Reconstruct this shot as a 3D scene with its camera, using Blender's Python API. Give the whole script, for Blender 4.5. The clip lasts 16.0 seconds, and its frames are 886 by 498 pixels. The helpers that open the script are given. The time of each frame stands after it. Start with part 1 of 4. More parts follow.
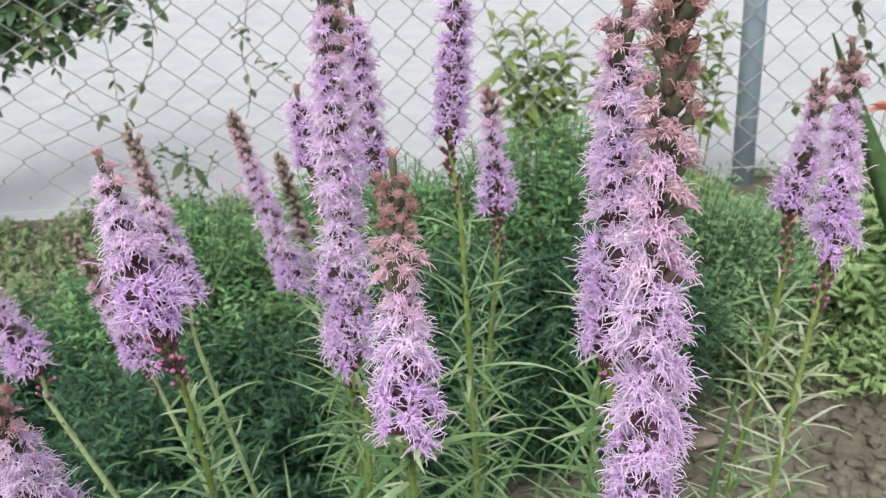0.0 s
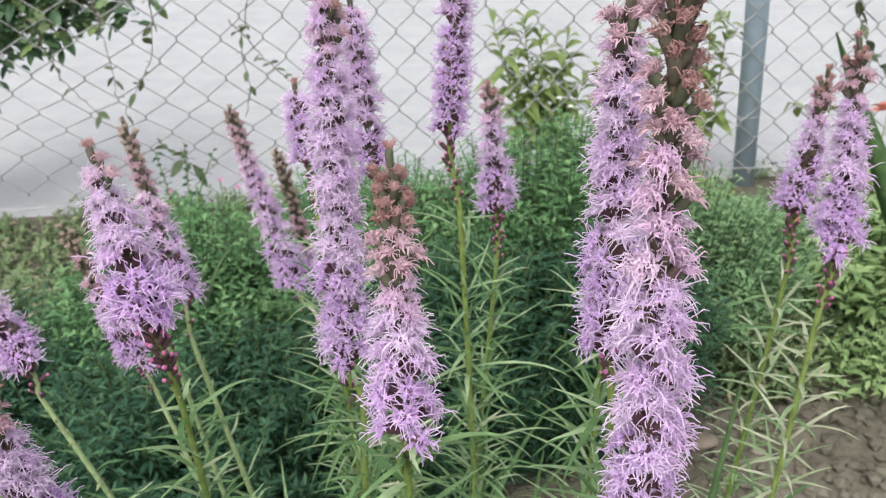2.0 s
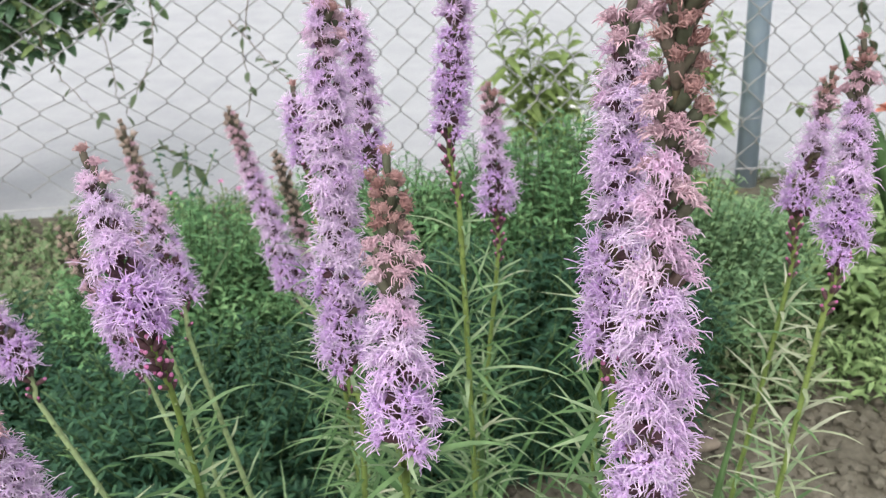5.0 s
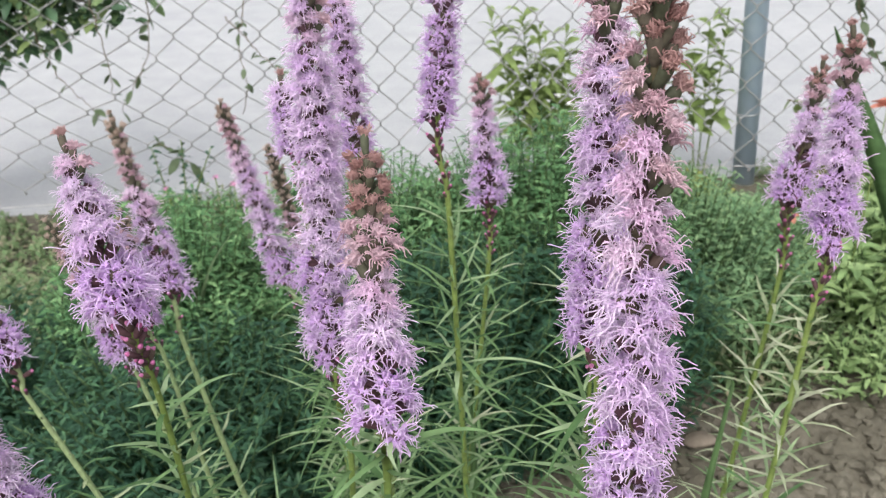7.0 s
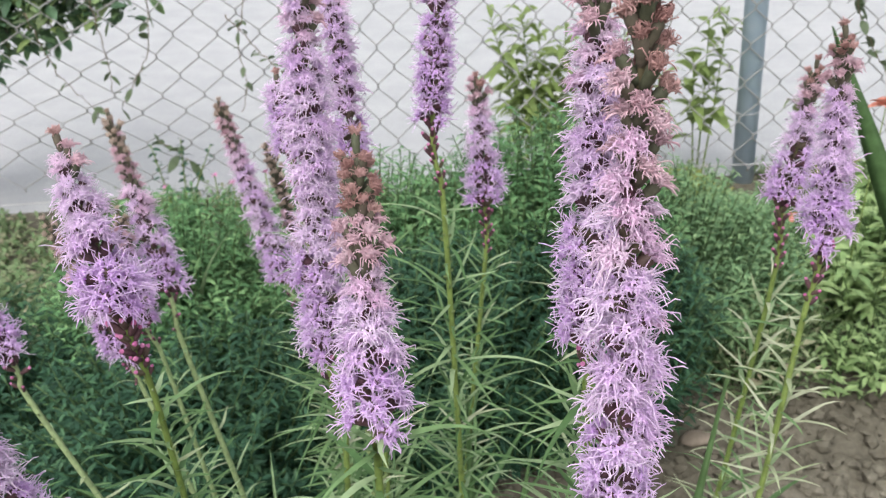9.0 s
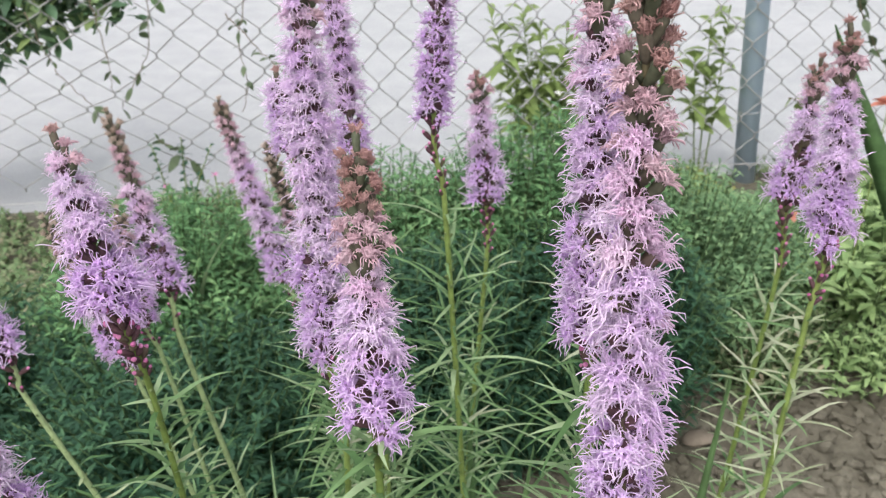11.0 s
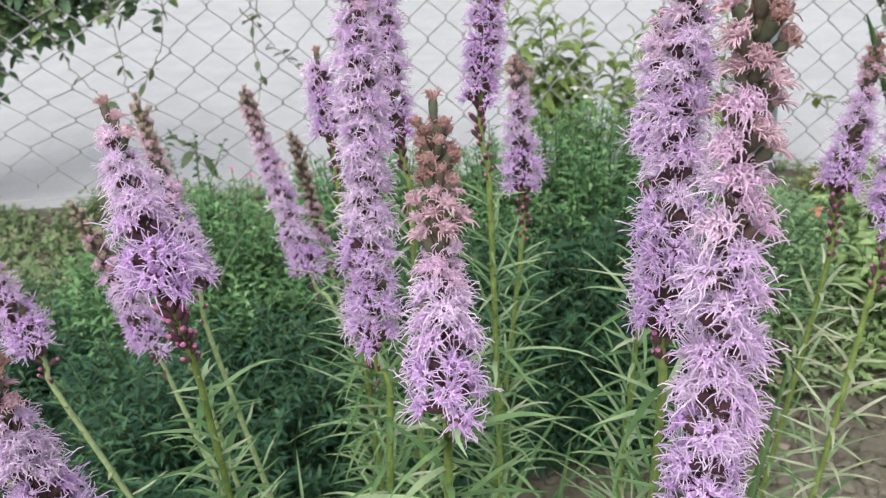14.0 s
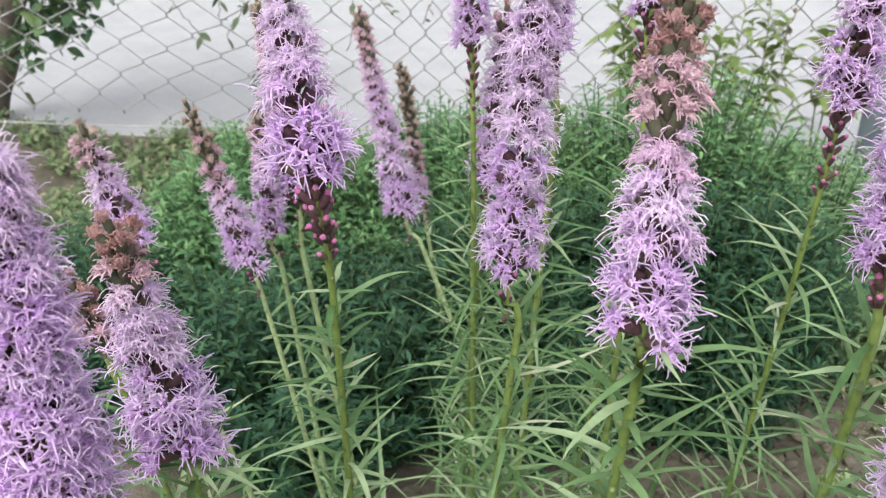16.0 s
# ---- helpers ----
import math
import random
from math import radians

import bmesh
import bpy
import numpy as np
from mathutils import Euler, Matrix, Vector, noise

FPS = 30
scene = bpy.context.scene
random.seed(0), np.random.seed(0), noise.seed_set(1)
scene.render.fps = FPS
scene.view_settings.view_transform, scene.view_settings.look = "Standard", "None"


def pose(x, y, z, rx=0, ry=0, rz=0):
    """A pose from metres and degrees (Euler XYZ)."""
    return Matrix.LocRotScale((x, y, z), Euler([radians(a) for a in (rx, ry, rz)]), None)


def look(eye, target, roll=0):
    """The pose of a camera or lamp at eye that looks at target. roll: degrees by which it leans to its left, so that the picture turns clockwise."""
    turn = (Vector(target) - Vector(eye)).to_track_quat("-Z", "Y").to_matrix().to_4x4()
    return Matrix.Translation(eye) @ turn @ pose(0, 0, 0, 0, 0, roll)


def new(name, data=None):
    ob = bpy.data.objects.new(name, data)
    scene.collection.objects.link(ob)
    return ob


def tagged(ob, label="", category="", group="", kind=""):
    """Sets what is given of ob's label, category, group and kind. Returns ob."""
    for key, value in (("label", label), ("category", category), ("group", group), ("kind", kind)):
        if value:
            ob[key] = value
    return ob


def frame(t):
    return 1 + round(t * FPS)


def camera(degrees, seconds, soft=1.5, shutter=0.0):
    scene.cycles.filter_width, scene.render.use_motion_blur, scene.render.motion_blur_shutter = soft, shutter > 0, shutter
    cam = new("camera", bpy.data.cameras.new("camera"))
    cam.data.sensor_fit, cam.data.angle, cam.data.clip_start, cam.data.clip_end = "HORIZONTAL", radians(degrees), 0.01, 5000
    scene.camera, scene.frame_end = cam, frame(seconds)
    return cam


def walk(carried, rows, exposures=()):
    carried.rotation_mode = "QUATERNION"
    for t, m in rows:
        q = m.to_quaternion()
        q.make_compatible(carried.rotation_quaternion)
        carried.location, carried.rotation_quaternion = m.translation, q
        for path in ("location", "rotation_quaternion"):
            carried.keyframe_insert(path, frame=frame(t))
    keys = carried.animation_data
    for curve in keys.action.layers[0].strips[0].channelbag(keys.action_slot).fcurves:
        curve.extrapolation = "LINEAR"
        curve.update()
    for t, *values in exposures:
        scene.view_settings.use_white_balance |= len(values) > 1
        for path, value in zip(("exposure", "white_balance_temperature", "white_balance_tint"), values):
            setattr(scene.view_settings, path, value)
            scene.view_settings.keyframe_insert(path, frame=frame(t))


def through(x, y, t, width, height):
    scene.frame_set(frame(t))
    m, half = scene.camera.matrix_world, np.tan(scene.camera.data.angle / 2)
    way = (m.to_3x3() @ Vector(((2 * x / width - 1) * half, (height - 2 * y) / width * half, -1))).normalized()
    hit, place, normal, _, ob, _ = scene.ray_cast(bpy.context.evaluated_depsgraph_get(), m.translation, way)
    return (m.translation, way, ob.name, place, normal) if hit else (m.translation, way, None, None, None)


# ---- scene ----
cam = camera(56.46, 16.0, soft=1.25)
cam.data.dof.use_dof = True                       # a small phone lens, focused on the flowers
cam.data.dof.focus_distance, cam.data.dof.aperture_fstop = 0.33, 27.0

PATH = [
    (0, (0.5208, -1.9723, 0.9030), (0.6838, -0.2054, -0.0197), -1.34),
    (0.5, (0.5215, -1.9715, 0.9024), (0.6849, -0.2041, -0.0195), -1.05),
    (1, (0.5216, -1.9681, 0.9011), (0.6846, -0.2010, -0.0213), -1.08),
    (1.5, (0.5216, -1.9668, 0.8983), (0.6851, -0.1997, -0.0240), -1.03),
    (2, (0.5222, -1.9661, 0.8972), (0.6855, -0.1991, -0.0253), -1.02),
    (2.5, (0.5236, -1.9658, 0.8967), (0.6855, -0.1988, -0.0261), -1.06),
    (3, (0.5235, -1.9643, 0.8975), (0.6854, -0.1973, -0.0253), -1.03),
    (3.5, (0.5232, -1.9644, 0.8950), (0.6845, -0.1975, -0.0280), -1.06),
    (4, (0.5235, -1.9632, 0.8973), (0.6830, -0.1959, -0.0254), -1.12),
    (6.5, (0.5283, -1.9593, 0.8932), (0.6858, -0.1918, -0.0293), -1.12),
    (7, (0.5316, -1.9610, 0.8897), (0.6905, -0.1939, -0.0334), -1.09),
    (7.5, (0.5354, -1.9612, 0.8875), (0.6952, -0.1940, -0.0352), -1.02),
    (8, (0.5366, -1.9608, 0.8896), (0.6962, -0.1933, -0.0326), -0.99),
    (8.5, (0.5371, -1.9626, 0.8918), (0.6954, -0.1949, -0.0302), -1.03),
    (9, (0.5352, -1.9634, 0.8909), (0.6921, -0.1982, -0.0362), -1.02),
    (11.5, (0.5354, -1.9574, 0.8876), (0.6894, -0.1925, -0.0404), -1.08),
    (12, (0.5377, -1.9553, 0.8853), (0.6911, -0.1903, -0.0426), -1.11),
    (12.5, (0.5370, -1.9558, 0.8850), (0.6904, -0.1904, -0.0423), -1.11),
    (13, (0.5342, -1.9572, 0.8852), (0.6867, -0.1919, -0.0425), -1.13),
    (13.5, (0.5236, -1.9541, 0.8788), (0.6756, -0.1888, -0.0490), -1.14),
    (14, (0.5097, -1.9466, 0.8738), (0.6556, -0.1806, -0.0536), -1.14),
    (14.5, (0.4910, -1.9321, 0.8597), (0.6088, -0.1646, -0.0687), -0.23),
    (15, (0.4763, -1.9235, 0.8478), (0.5398, -0.1554, -0.0849), 1.39),
    (15.5, (0.4690, -1.9195, 0.8375), (0.4975, -0.1666, -0.1251), 2.57),
    (16, (0.4645, -1.9171, 0.8262), (0.4747, -0.1762, -0.1582), 2.57),
]
walk(cam, [(t, look(eye, target, roll)) for t, eye, target, roll in PATH],
     exposures=[(0.0, 0.72), (12.5, 0.73), (14.0, 0.67), (15.0, 0.76), (16.0, 0.83)])

# ---- light ----
world = bpy.data.worlds.new("overcast_sky")
scene.world = world
world.use_nodes = True
wn = world.node_tree.nodes
sky = wn.new("ShaderNodeTexSky")
sky.sky_type = "NISHITA"
sky.sun_disc = False
sky.sun_elevation = radians(58)
sky.sun_rotation = radians(208)
sky.air_density, sky.dust_density, sky.ozone_density = 1.0, 4.0, 1.0
veil = wn.new("ShaderNodeHueSaturation")          # cloud cover takes the blue out of the sky
veil.inputs["Saturation"].default_value = 0.32
wn["Background"].inputs["Strength"].default_value = 0.155
world.node_tree.links.new(sky.outputs[0], veil.inputs["Color"])
world.node_tree.links.new(veil.outputs[0], wn["Background"].inputs["Color"])
sun = new("sun", bpy.data.lights.new("sun", "SUN"))
sun.data.energy, sun.data.angle, sun.data.color = 1.45, radians(75), (0.975, 0.98, 1.0)
sun.matrix_world = look((-0.8, -2.3, 4.4), (0.3, -0.2, 0))


# ---- materials ----
def material(name, rough=0.6, metal=0.0, spec=0.4):
    m = bpy.data.materials.new(name)
    m.use_nodes = True
    b = m.node_tree.nodes["Principled BSDF"]
    b.inputs["Roughness"].default_value = rough
    b.inputs["Metallic"].default_value = metal
    b.inputs["Specular IOR Level"].default_value = spec
    return m, m.node_tree.nodes, m.node_tree.links, b


def ramp(nodes, links, source, stops):
    r = nodes.new("ShaderNodeValToRGB")
    el = r.color_ramp.elements
    while len(el) < len(stops):
        el.new(0.5)
    for e, (p, c) in zip(el, stops):
        e.position, e.color = p, (*c, 1)
    links.new(source, r.inputs[0])
    return r


def noise_tex(nodes, links, scale, detail=4.0, rough=0.55, coords="Object"):
    tc = nodes.new("ShaderNodeTexCoord")
    n = nodes.new("ShaderNodeTexNoise")
    n.inputs["Scale"].default_value, n.inputs["Detail"].default_value, n.inputs["Roughness"].default_value = scale, detail, rough
    links.new(tc.outputs[coords], n.inputs["Vector"])
    return n


def mixed(nodes, links, mode, fac, a, b):
    m = nodes.new("ShaderNodeMix")
    m.data_type, m.blend_type = "RGBA", mode
    for s, v in ((m.inputs[0], fac), (m.inputs[6], a), (m.inputs[7], b)):
        if isinstance(v, bpy.types.NodeSocket):
            links.new(v, s)
        else:
            s.default_value = v if isinstance(v, float) else (*v, 1)
    return m.outputs[2]


def bumped(nodes, links, b, height, strength, distance):
    n = nodes.new("ShaderNodeBump")
    n.inputs["Strength"].default_value, n.inputs["Distance"].default_value = strength, distance
    links.new(height, n.inputs["Height"])
    links.new(n.outputs[0], b.inputs["Normal"])


def plant_material(name, stops, rough=0.55, by="island", through=0.3, grain=90.0, spec=0.3):
    """Leaf and petal matter: colour varied piece by piece, a blotchy grain, some light passing through."""
    m, nodes, links, b = material(name, rough, 0.0, spec)
    if by == "island":
        src = nodes.new("ShaderNodeNewGeometry").outputs["Random Per Island"]
    else:
        src = nodes.new("ShaderNodeObjectInfo").outputs["Random"]
    tint = ramp(nodes, links, src, stops)
    blot = noise_tex(nodes, links, grain, 3)
    soft = ramp(nodes, links, blot.outputs[0], [(0.3, (0.72, 0.72, 0.72)), (0.7, (1.15, 1.15, 1.15))])
    col = mixed(nodes, links, "MULTIPLY", 1.0, tint.outputs[0], soft.outputs[0])
    links.new(col, b.inputs["Base Color"])
    if through:
        tr = nodes.new("ShaderNodeBsdfTranslucent")
        links.new(col, tr.inputs["Color"])
        mx = nodes.new("ShaderNodeMixShader")
        mx.inputs[0].default_value = through
        links.new(b.outputs[0], mx.inputs[1])
        links.new(tr.outputs[0], mx.inputs[2])
        links.new(mx.outputs[0], nodes["Material Output"].inputs["Surface"])
    return m


STYLE_FRESH = plant_material("style_fresh", [(0, (0.84, 0.62, 0.91)), (1, (0.91, 0.75, 0.95))], 0.6, "object", 0.35, 300)
STYLE_PALE = plant_material("style_pale", [(0, (0.87, 0.67, 0.90)), (1, (0.93, 0.79, 0.94))], 0.6, "object", 0.35, 300)
STYLE_AGED = plant_material("style_aged", [(0, (0.84, 0.60, 0.79)), (1, (0.90, 0.73, 0.87))], 0.65, "object", 0.3, 300)
STYLE_DRY = plant_material("style_dry", [(0, (0.38, 0.20, 0.18)), (1, (0.60, 0.38, 0.36))], 0.8, "object", 0.2, 300)
STYLE_BEIGE = plant_material("style_beige", [(0, (0.40, 0.30, 0.24)), (1, (0.62, 0.50, 0.42))], 0.8, "object", 0.2, 300)
STYLE_DUSTY = plant_material("style_dusty", [(0, (0.64, 0.41, 0.47)), (1, (0.80, 0.58, 0.65))], 0.75, "object", 0.25, 300)
PETAL = plant_material("petal", [(0, (0.76, 0.51, 0.86)), (1, (0.85, 0.64, 0.92))], 0.6, "object", 0.3, 300)
PETAL_PALE = plant_material("petal_pale", [(0, (0.82, 0.61, 0.88)), (1, (0.89, 0.73, 0.92))], 0.6, "object", 0.3, 300)
CALYX = plant_material("calyx", [(0, (0.075, 0.036, 0.046)), (0.6, (0.11, 0.055, 0.062)), (1, (0.115, 0.10, 0.06))], 0.6, "object", 0.0, 400)
CALYX_DRY = plant_material("calyx_dry", [(0, (0.075, 0.085, 0.050)), (1, (0.115, 0.095, 0.070))], 0.7, "object", 0.0, 400)
CALYX_GREEN = plant_material("calyx_green", [(0, (0.14, 0.19, 0.07)), (1, (0.20, 0.26, 0.11))], 0.6, "object", 0.0, 400)
BUD_TIP = plant_material("bud_tip", [(0, (0.46, 0.10, 0.27)), (1, (0.64, 0.24, 0.44))], 0.5, "object", 0.1, 300)
STEM = plant_material("stem_green", [(0, (0.14, 0.20, 0.05)), (1, (0.21, 0.28, 0.08))], 0.5, "object", 0.0, 160)
STEM_PALE = plant_material("stem_pale", [(0, (0.26, 0.34, 0.16)), (1, (0.32, 0.40, 0.20))], 0.5, "object", 0.0, 160)
BLADE = plant_material("blade", [(0, (0.085, 0.17, 0.06)), (0.6, (0.175, 0.285, 0.12)), (1, (0.36, 0.46, 0.265))], 0.45, "object", 0.3, 60)
BLADE_DRY = plant_material("blade_dry", [(0, (0.30, 0.36, 0.20)), (1, (0.46, 0.48, 0.34))], 0.6, "object", 0.25, 60)
BUSH_LEAF = plant_material("bush_leaf", [(0, (0.064, 0.15, 0.060)), (0.6, (0.115, 0.238, 0.098)), (1, (0.215, 0.36, 0.155))], 0.65, "island", 0.14, 40, 0.2)
# dark bluish leaves, darkened further so the bushes' inner shade sits in the colour
BUSH_DARK_SHADED = plant_material("bush_leaf_dark", [(0, (0.018, 0.054, 0.030)), (0.6, (0.030, 0.080, 0.042)), (1, (0.060, 0.130, 0.060))], 0.6, "island", 0.0, 40, 0.2)
SHRUB_LEAF = plant_material("shrub_leaf", [(0, (0.14, 0.21, 0.065)), (0.6, (0.22, 0.295, 0.095)), (1, (0.36, 0.41, 0.15))], 0.5, "island", 0.35, 40)
BUSH_PALE = plant_material("bush_leaf_pale", [(0, (0.115, 0.21, 0.105)), (0.6, (0.18, 0.30, 0.145)), (1, (0.28, 0.41, 0.20))], 0.65, "island", 0.2, 40, 0.2)
WEED_LEAF = plant_material("weed_leaf", [(0, (0.19, 0.30, 0.115)), (1, (0.36, 0.48, 0.21))], 0.5, "island", 0.3, 40)
WEED_DULL = plant_material("weed_dull", [(0, (0.12, 0.20, 0.08)), (0.7, (0.20, 0.26, 0.13)), (1, (0.34, 0.30, 0.20))], 0.6, "island", 0.25, 40)
YELLOW_LEAF = plant_material("yellow_leaf", [(0, (0.14, 0.21, 0.07)), (1, (0.34, 0.33, 0.08))], 0.5, "island", 0.3, 40)
TREE_LEAF = plant_material("tree_leaf", [(0, (0.065, 0.13, 0.07)), (0.7, (0.13, 0.22, 0.105)), (1, (0.24, 0.31, 0.11))], 0.4, "island", 0.25, 40)
VINE_LEAF = plant_material("vine_leaf", [(0, (0.045, 0.080, 0.055)), (1, (0.14, 0.18, 0.08))], 0.45, "island", 0.3, 40)
TWIG = plant_material("twig", [(0, (0.12, 0.09, 0.06)), (1, (0.20, 0.15, 0.10))], 0.8, "island", 0.0, 120)
BARK = plant_material("bark", [(0, (0.09, 0.075, 0.06)), (1, (0.12, 0.10, 0.08))], 0.9, "island", 0.0, 60)
RED_PETAL = plant_material("red_petal", [(0, (0.56, 0.16, 0.11)), (1, (0.66, 0.30, 0.22))], 0.5, "island", 0.3, 60)
PINK_PETAL = plant_material("pink_petal", [(0, (0.60, 0.18, 0.38)), (1, (0.70, 0.35, 0.52))], 0.5, "island", 0.3, 60)
WHITE_PETAL = plant_material("white_petal", [(0, (0.70, 0.70, 0.66)), (1, (0.8, 0.8, 0.76))], 0.5, "island", 0.3, 60)


def soil_material():
    m, nodes, links, b = material("garden_soil", 0.95, 0.0, 0.1)
    n1 = noise_tex(nodes, links, 3.0, 5)
    n2 = noise_tex(nodes, links, 60.0, 6, 0.65)
    c1 = ramp(nodes, links, n1.outputs[0], [(0.3, (0.090, 0.082, 0.061)), (0.7, (0.158, 0.145, 0.112))])
    c2 = ramp(nodes, links, n2.outputs[0], [(0.3, (0.62, 0.60, 0.58)), (0.7, (1.2, 1.2, 1.2))])
    links.new(mixed(nodes, links, "MULTIPLY", 1.0, c1.outputs[0], c2.outputs[0]), b.inputs["Base Color"])
    bumped(nodes, links, b, n2.outputs[0], 0.8, 0.006)
    return m


def road_material():
    m, nodes, links, b = material("worn_road", 0.85, 0.0, 0.3)
    n1 = noise_tex(nodes, links, 0.9, 4)
    n2 = noise_tex(nodes, links, 260.0, 3, 0.7)
    n3 = noise_tex(nodes, links, 7.0, 5)
    c1 = ramp(nodes, links, n1.outputs[0], [(0.3, (0.348, 0.354, 0.359)), (0.7, (0.381, 0.386, 0.390))])
    c2 = ramp(nodes, links, n2.outputs[0], [(0.25, (0.82, 0.82, 0.82)), (0.75, (1.12, 1.12, 1.12))])
    c3 = ramp(nodes, links, n3.outputs[0], [(0.35, (0.93, 0.93, 0.93)), (0.7, (1.05, 1.04, 1.03))])
    a = mixed(nodes, links, "MULTIPLY", 1.0, c1.outputs[0], c2.outputs[0])
    links.new(mixed(nodes, links, "MULTIPLY", 1.0, a, c3.outputs[0]), b.inputs["Base Color"])
    bumped(nodes, links, b, n2.outputs[0], 0.35, 0.003)
    return m


def metal_material(name, colour, rough, metal, worn):
    m, nodes, links, b = material(name, rough, metal, 0.5)
    n = noise_tex(nodes, links, 28.0, 5)
    c = ramp(nodes, links, n.outputs[0], [(0.35, colour), (0.75, worn)])
    links.new(c.outputs[0], b.inputs["Base Color"])
    bumped(nodes, links, b, n.outputs[0], 0.15, 0.001)
    return m


SOIL, ROAD = soil_material(), road_material()
POST_PAINT = metal_material("grey_post_paint", (0.35, 0.44, 0.53), 0.55, 0.0, (0.42, 0.50, 0.57))
WIRE = metal_material("dull_wire", (0.33, 0.33, 0.32), 0.6, 0.1, (0.44, 0.43, 0.42))
BUSH_STEM = plant_material("bush_stem", [(0, (0.045, 0.085, 0.03)), (1, (0.08, 0.13, 0.045))], 0.6, "island", 0.0, 100)
STEM_SPIKE = plant_material("stem_spike", [(0, (0.085, 0.085, 0.035)), (1, (0.13, 0.10, 0.06))], 0.6, "object", 0.0, 160)
STONE = plant_material("stone", [(0, (0.20, 0.165, 0.125)), (1, (0.27, 0.225, 0.18))], 0.9, "object", 0.0, 50)


# ---- mesh helpers ----
def mesh_of(name, verts, faces, mats, slots=None, smooth=True):
    me = bpy.data.meshes.new(name)
    me.from_pydata([tuple(v) for v in verts], [], faces)
    for m in mats if isinstance(mats, (list, tuple)) else [mats]:
        me.materials.append(m)
    if slots is not None:
        me.polygons.foreach_set("material_index", slots)
    if smooth:
        me.polygons.foreach_set("use_smooth", [True] * len(me.polygons))
    me.update()
    return me


def part(name, me, parent, matrix=None, label="", kind=""):
    ob = new(name, me)
    ob.parent = parent
    if matrix is not None:
        ob.matrix_basis = matrix
    return tagged(ob, label, kind=kind)


def thing(name, place, label, category, group="", kind=""):
    ob = new(name)
    ob.empty_display_size = 0.02
    ob.location = place
    return tagged(ob, label, category, group, kind)


def unit(v):
    return v / max(1e-9, np.linalg.norm(v))


def tube(pts, radii, sides=6, cap=True):
    """Verts and faces of a round rod along points."""
    pts = np.asarray(pts, float)
    n = len(pts)
    radii = np.broadcast_to(np.asarray(radii, float), (n,))
    tan = np.gradient(pts, axis=0)
    ref = np.array([0.31, 0.95, 0.05]) if abs(unit(tan[0])[2]) > 0.7 else np.array([0.0, 0.05, 1.0])
    V, F = [], []
    a = np.arange(sides) * 2 * np.pi / sides
    for p, t, r in zip(pts, tan, radii):
        u = unit(np.cross(ref, t))
        w = unit(np.cross(t, u))
        V.extend(p + r * (np.cos(k) * u + np.sin(k) * w) for k in a)
    for i in range(n - 1):
        for k in range(sides):
            q = (k + 1) % sides
            F.append((i * sides + k, i * sides + q, (i + 1) * sides + q, (i + 1) * sides + k))
    if cap:
        F += [tuple(range(sides))[::-1], tuple((n - 1) * sides + k for k in range(sides))]
    return V, F


def joined(pieces):
    """One list of verts, faces and slots out of (verts, faces, slot) pieces."""
    V, F, S = [], [], []
    for v, f, s in pieces:
        o = len(V)
        V.extend(v)
        F.extend(tuple(i + o for i in q) for q in f)
        S.extend([s] * len(f))
    return V, F, S


def spline(points, n):
    """n points of a smooth curve through the given ones, evenly along it."""
    p = np.asarray(points, float)
    p = np.vstack([2 * p[0] - p[1], p, 2 * p[-1] - p[-2]])
    out = []
    for i in range(1, len(p) - 2):
        for t in np.linspace(0, 1, 24, endpoint=False):
            a, b, c, d = p[i - 1 : i + 3]
            out.append(0.5 * (2 * b + (c - a) * t + (2 * a - 5 * b + 4 * c - d) * t**2 + (3 * b - a - 3 * c + d) * t**3))
    out = np.array(out + [p[-2]])
    s = np.r_[0, np.cumsum(np.linalg.norm(np.diff(out, axis=0), axis=1))]
    q = np.linspace(0, s[-1], n)
    return np.stack([np.interp(q, s, out[:, k]) for k in range(3)], 1), s[-1]


def many_leaves(P, D, L, Wd, rng, cup=0.18, droop=0.25, steps=1):
    """Verts and faces of many small folded leaves: foot P, way D, length L, breadth Wd."""
    n = len(P)
    D = D / np.linalg.norm(D, axis=1, keepdims=True)
    side = np.cross(D, [0, 0, 1.0]) + rng.normal(0, 0.25, (n, 3))
    side -= (side * D).sum(1, keepdims=True) * D
    side /= np.linalg.norm(side, axis=1, keepdims=True)
    up = np.cross(side, D)
    L, Wd = L[:, None], Wd[:, None]
    low = np.array([0, 0, -1.0])
    mid = P + D * L * 0.48 + low * L * droop * 0.16
    tip = P + D * L + low * L * droop
    l1, r1 = mid - side * Wd / 2 + up * Wd * cup, mid + side * Wd / 2 + up * Wd * cup
    V = np.stack([P, l1, mid, r1, tip], 1).reshape(-1, 3)
    base = [(0, 2, 1), (0, 3, 2), (1, 2, 4), (2, 3, 4)]
    F = [tuple(i * 5 + k for k in q) for i in range(n) for q in base]
    return V, F


def around(axis, angle, lift):
    """Ways that stand round an axis at an angle, lifted towards it by lift radians."""
    t = unit(np.asarray(axis, float))
    u = unit(np.cross([0.2, 1.0, 0.1], t))
    w = np.cross(t, u)
    out = np.cos(angle) * u + np.sin(angle) * w
    return np.cos(lift) * out + np.sin(lift) * t


def frame_of(place, way, upward, size=1.0):
    """A pose with z along way and y as near as can be to upward."""
    z = unit(way)
    x = unit(np.cross(upward, z))
    y = np.cross(z, x)
    return Matrix(((*[x[0] * size, y[0] * size, z[0] * size], place[0]), (*[x[1] * size, y[1] * size, z[1] * size], place[1]),
                   (*[x[2] * size, y[2] * size, z[2] * size], place[2]), (0, 0, 0, 1)))


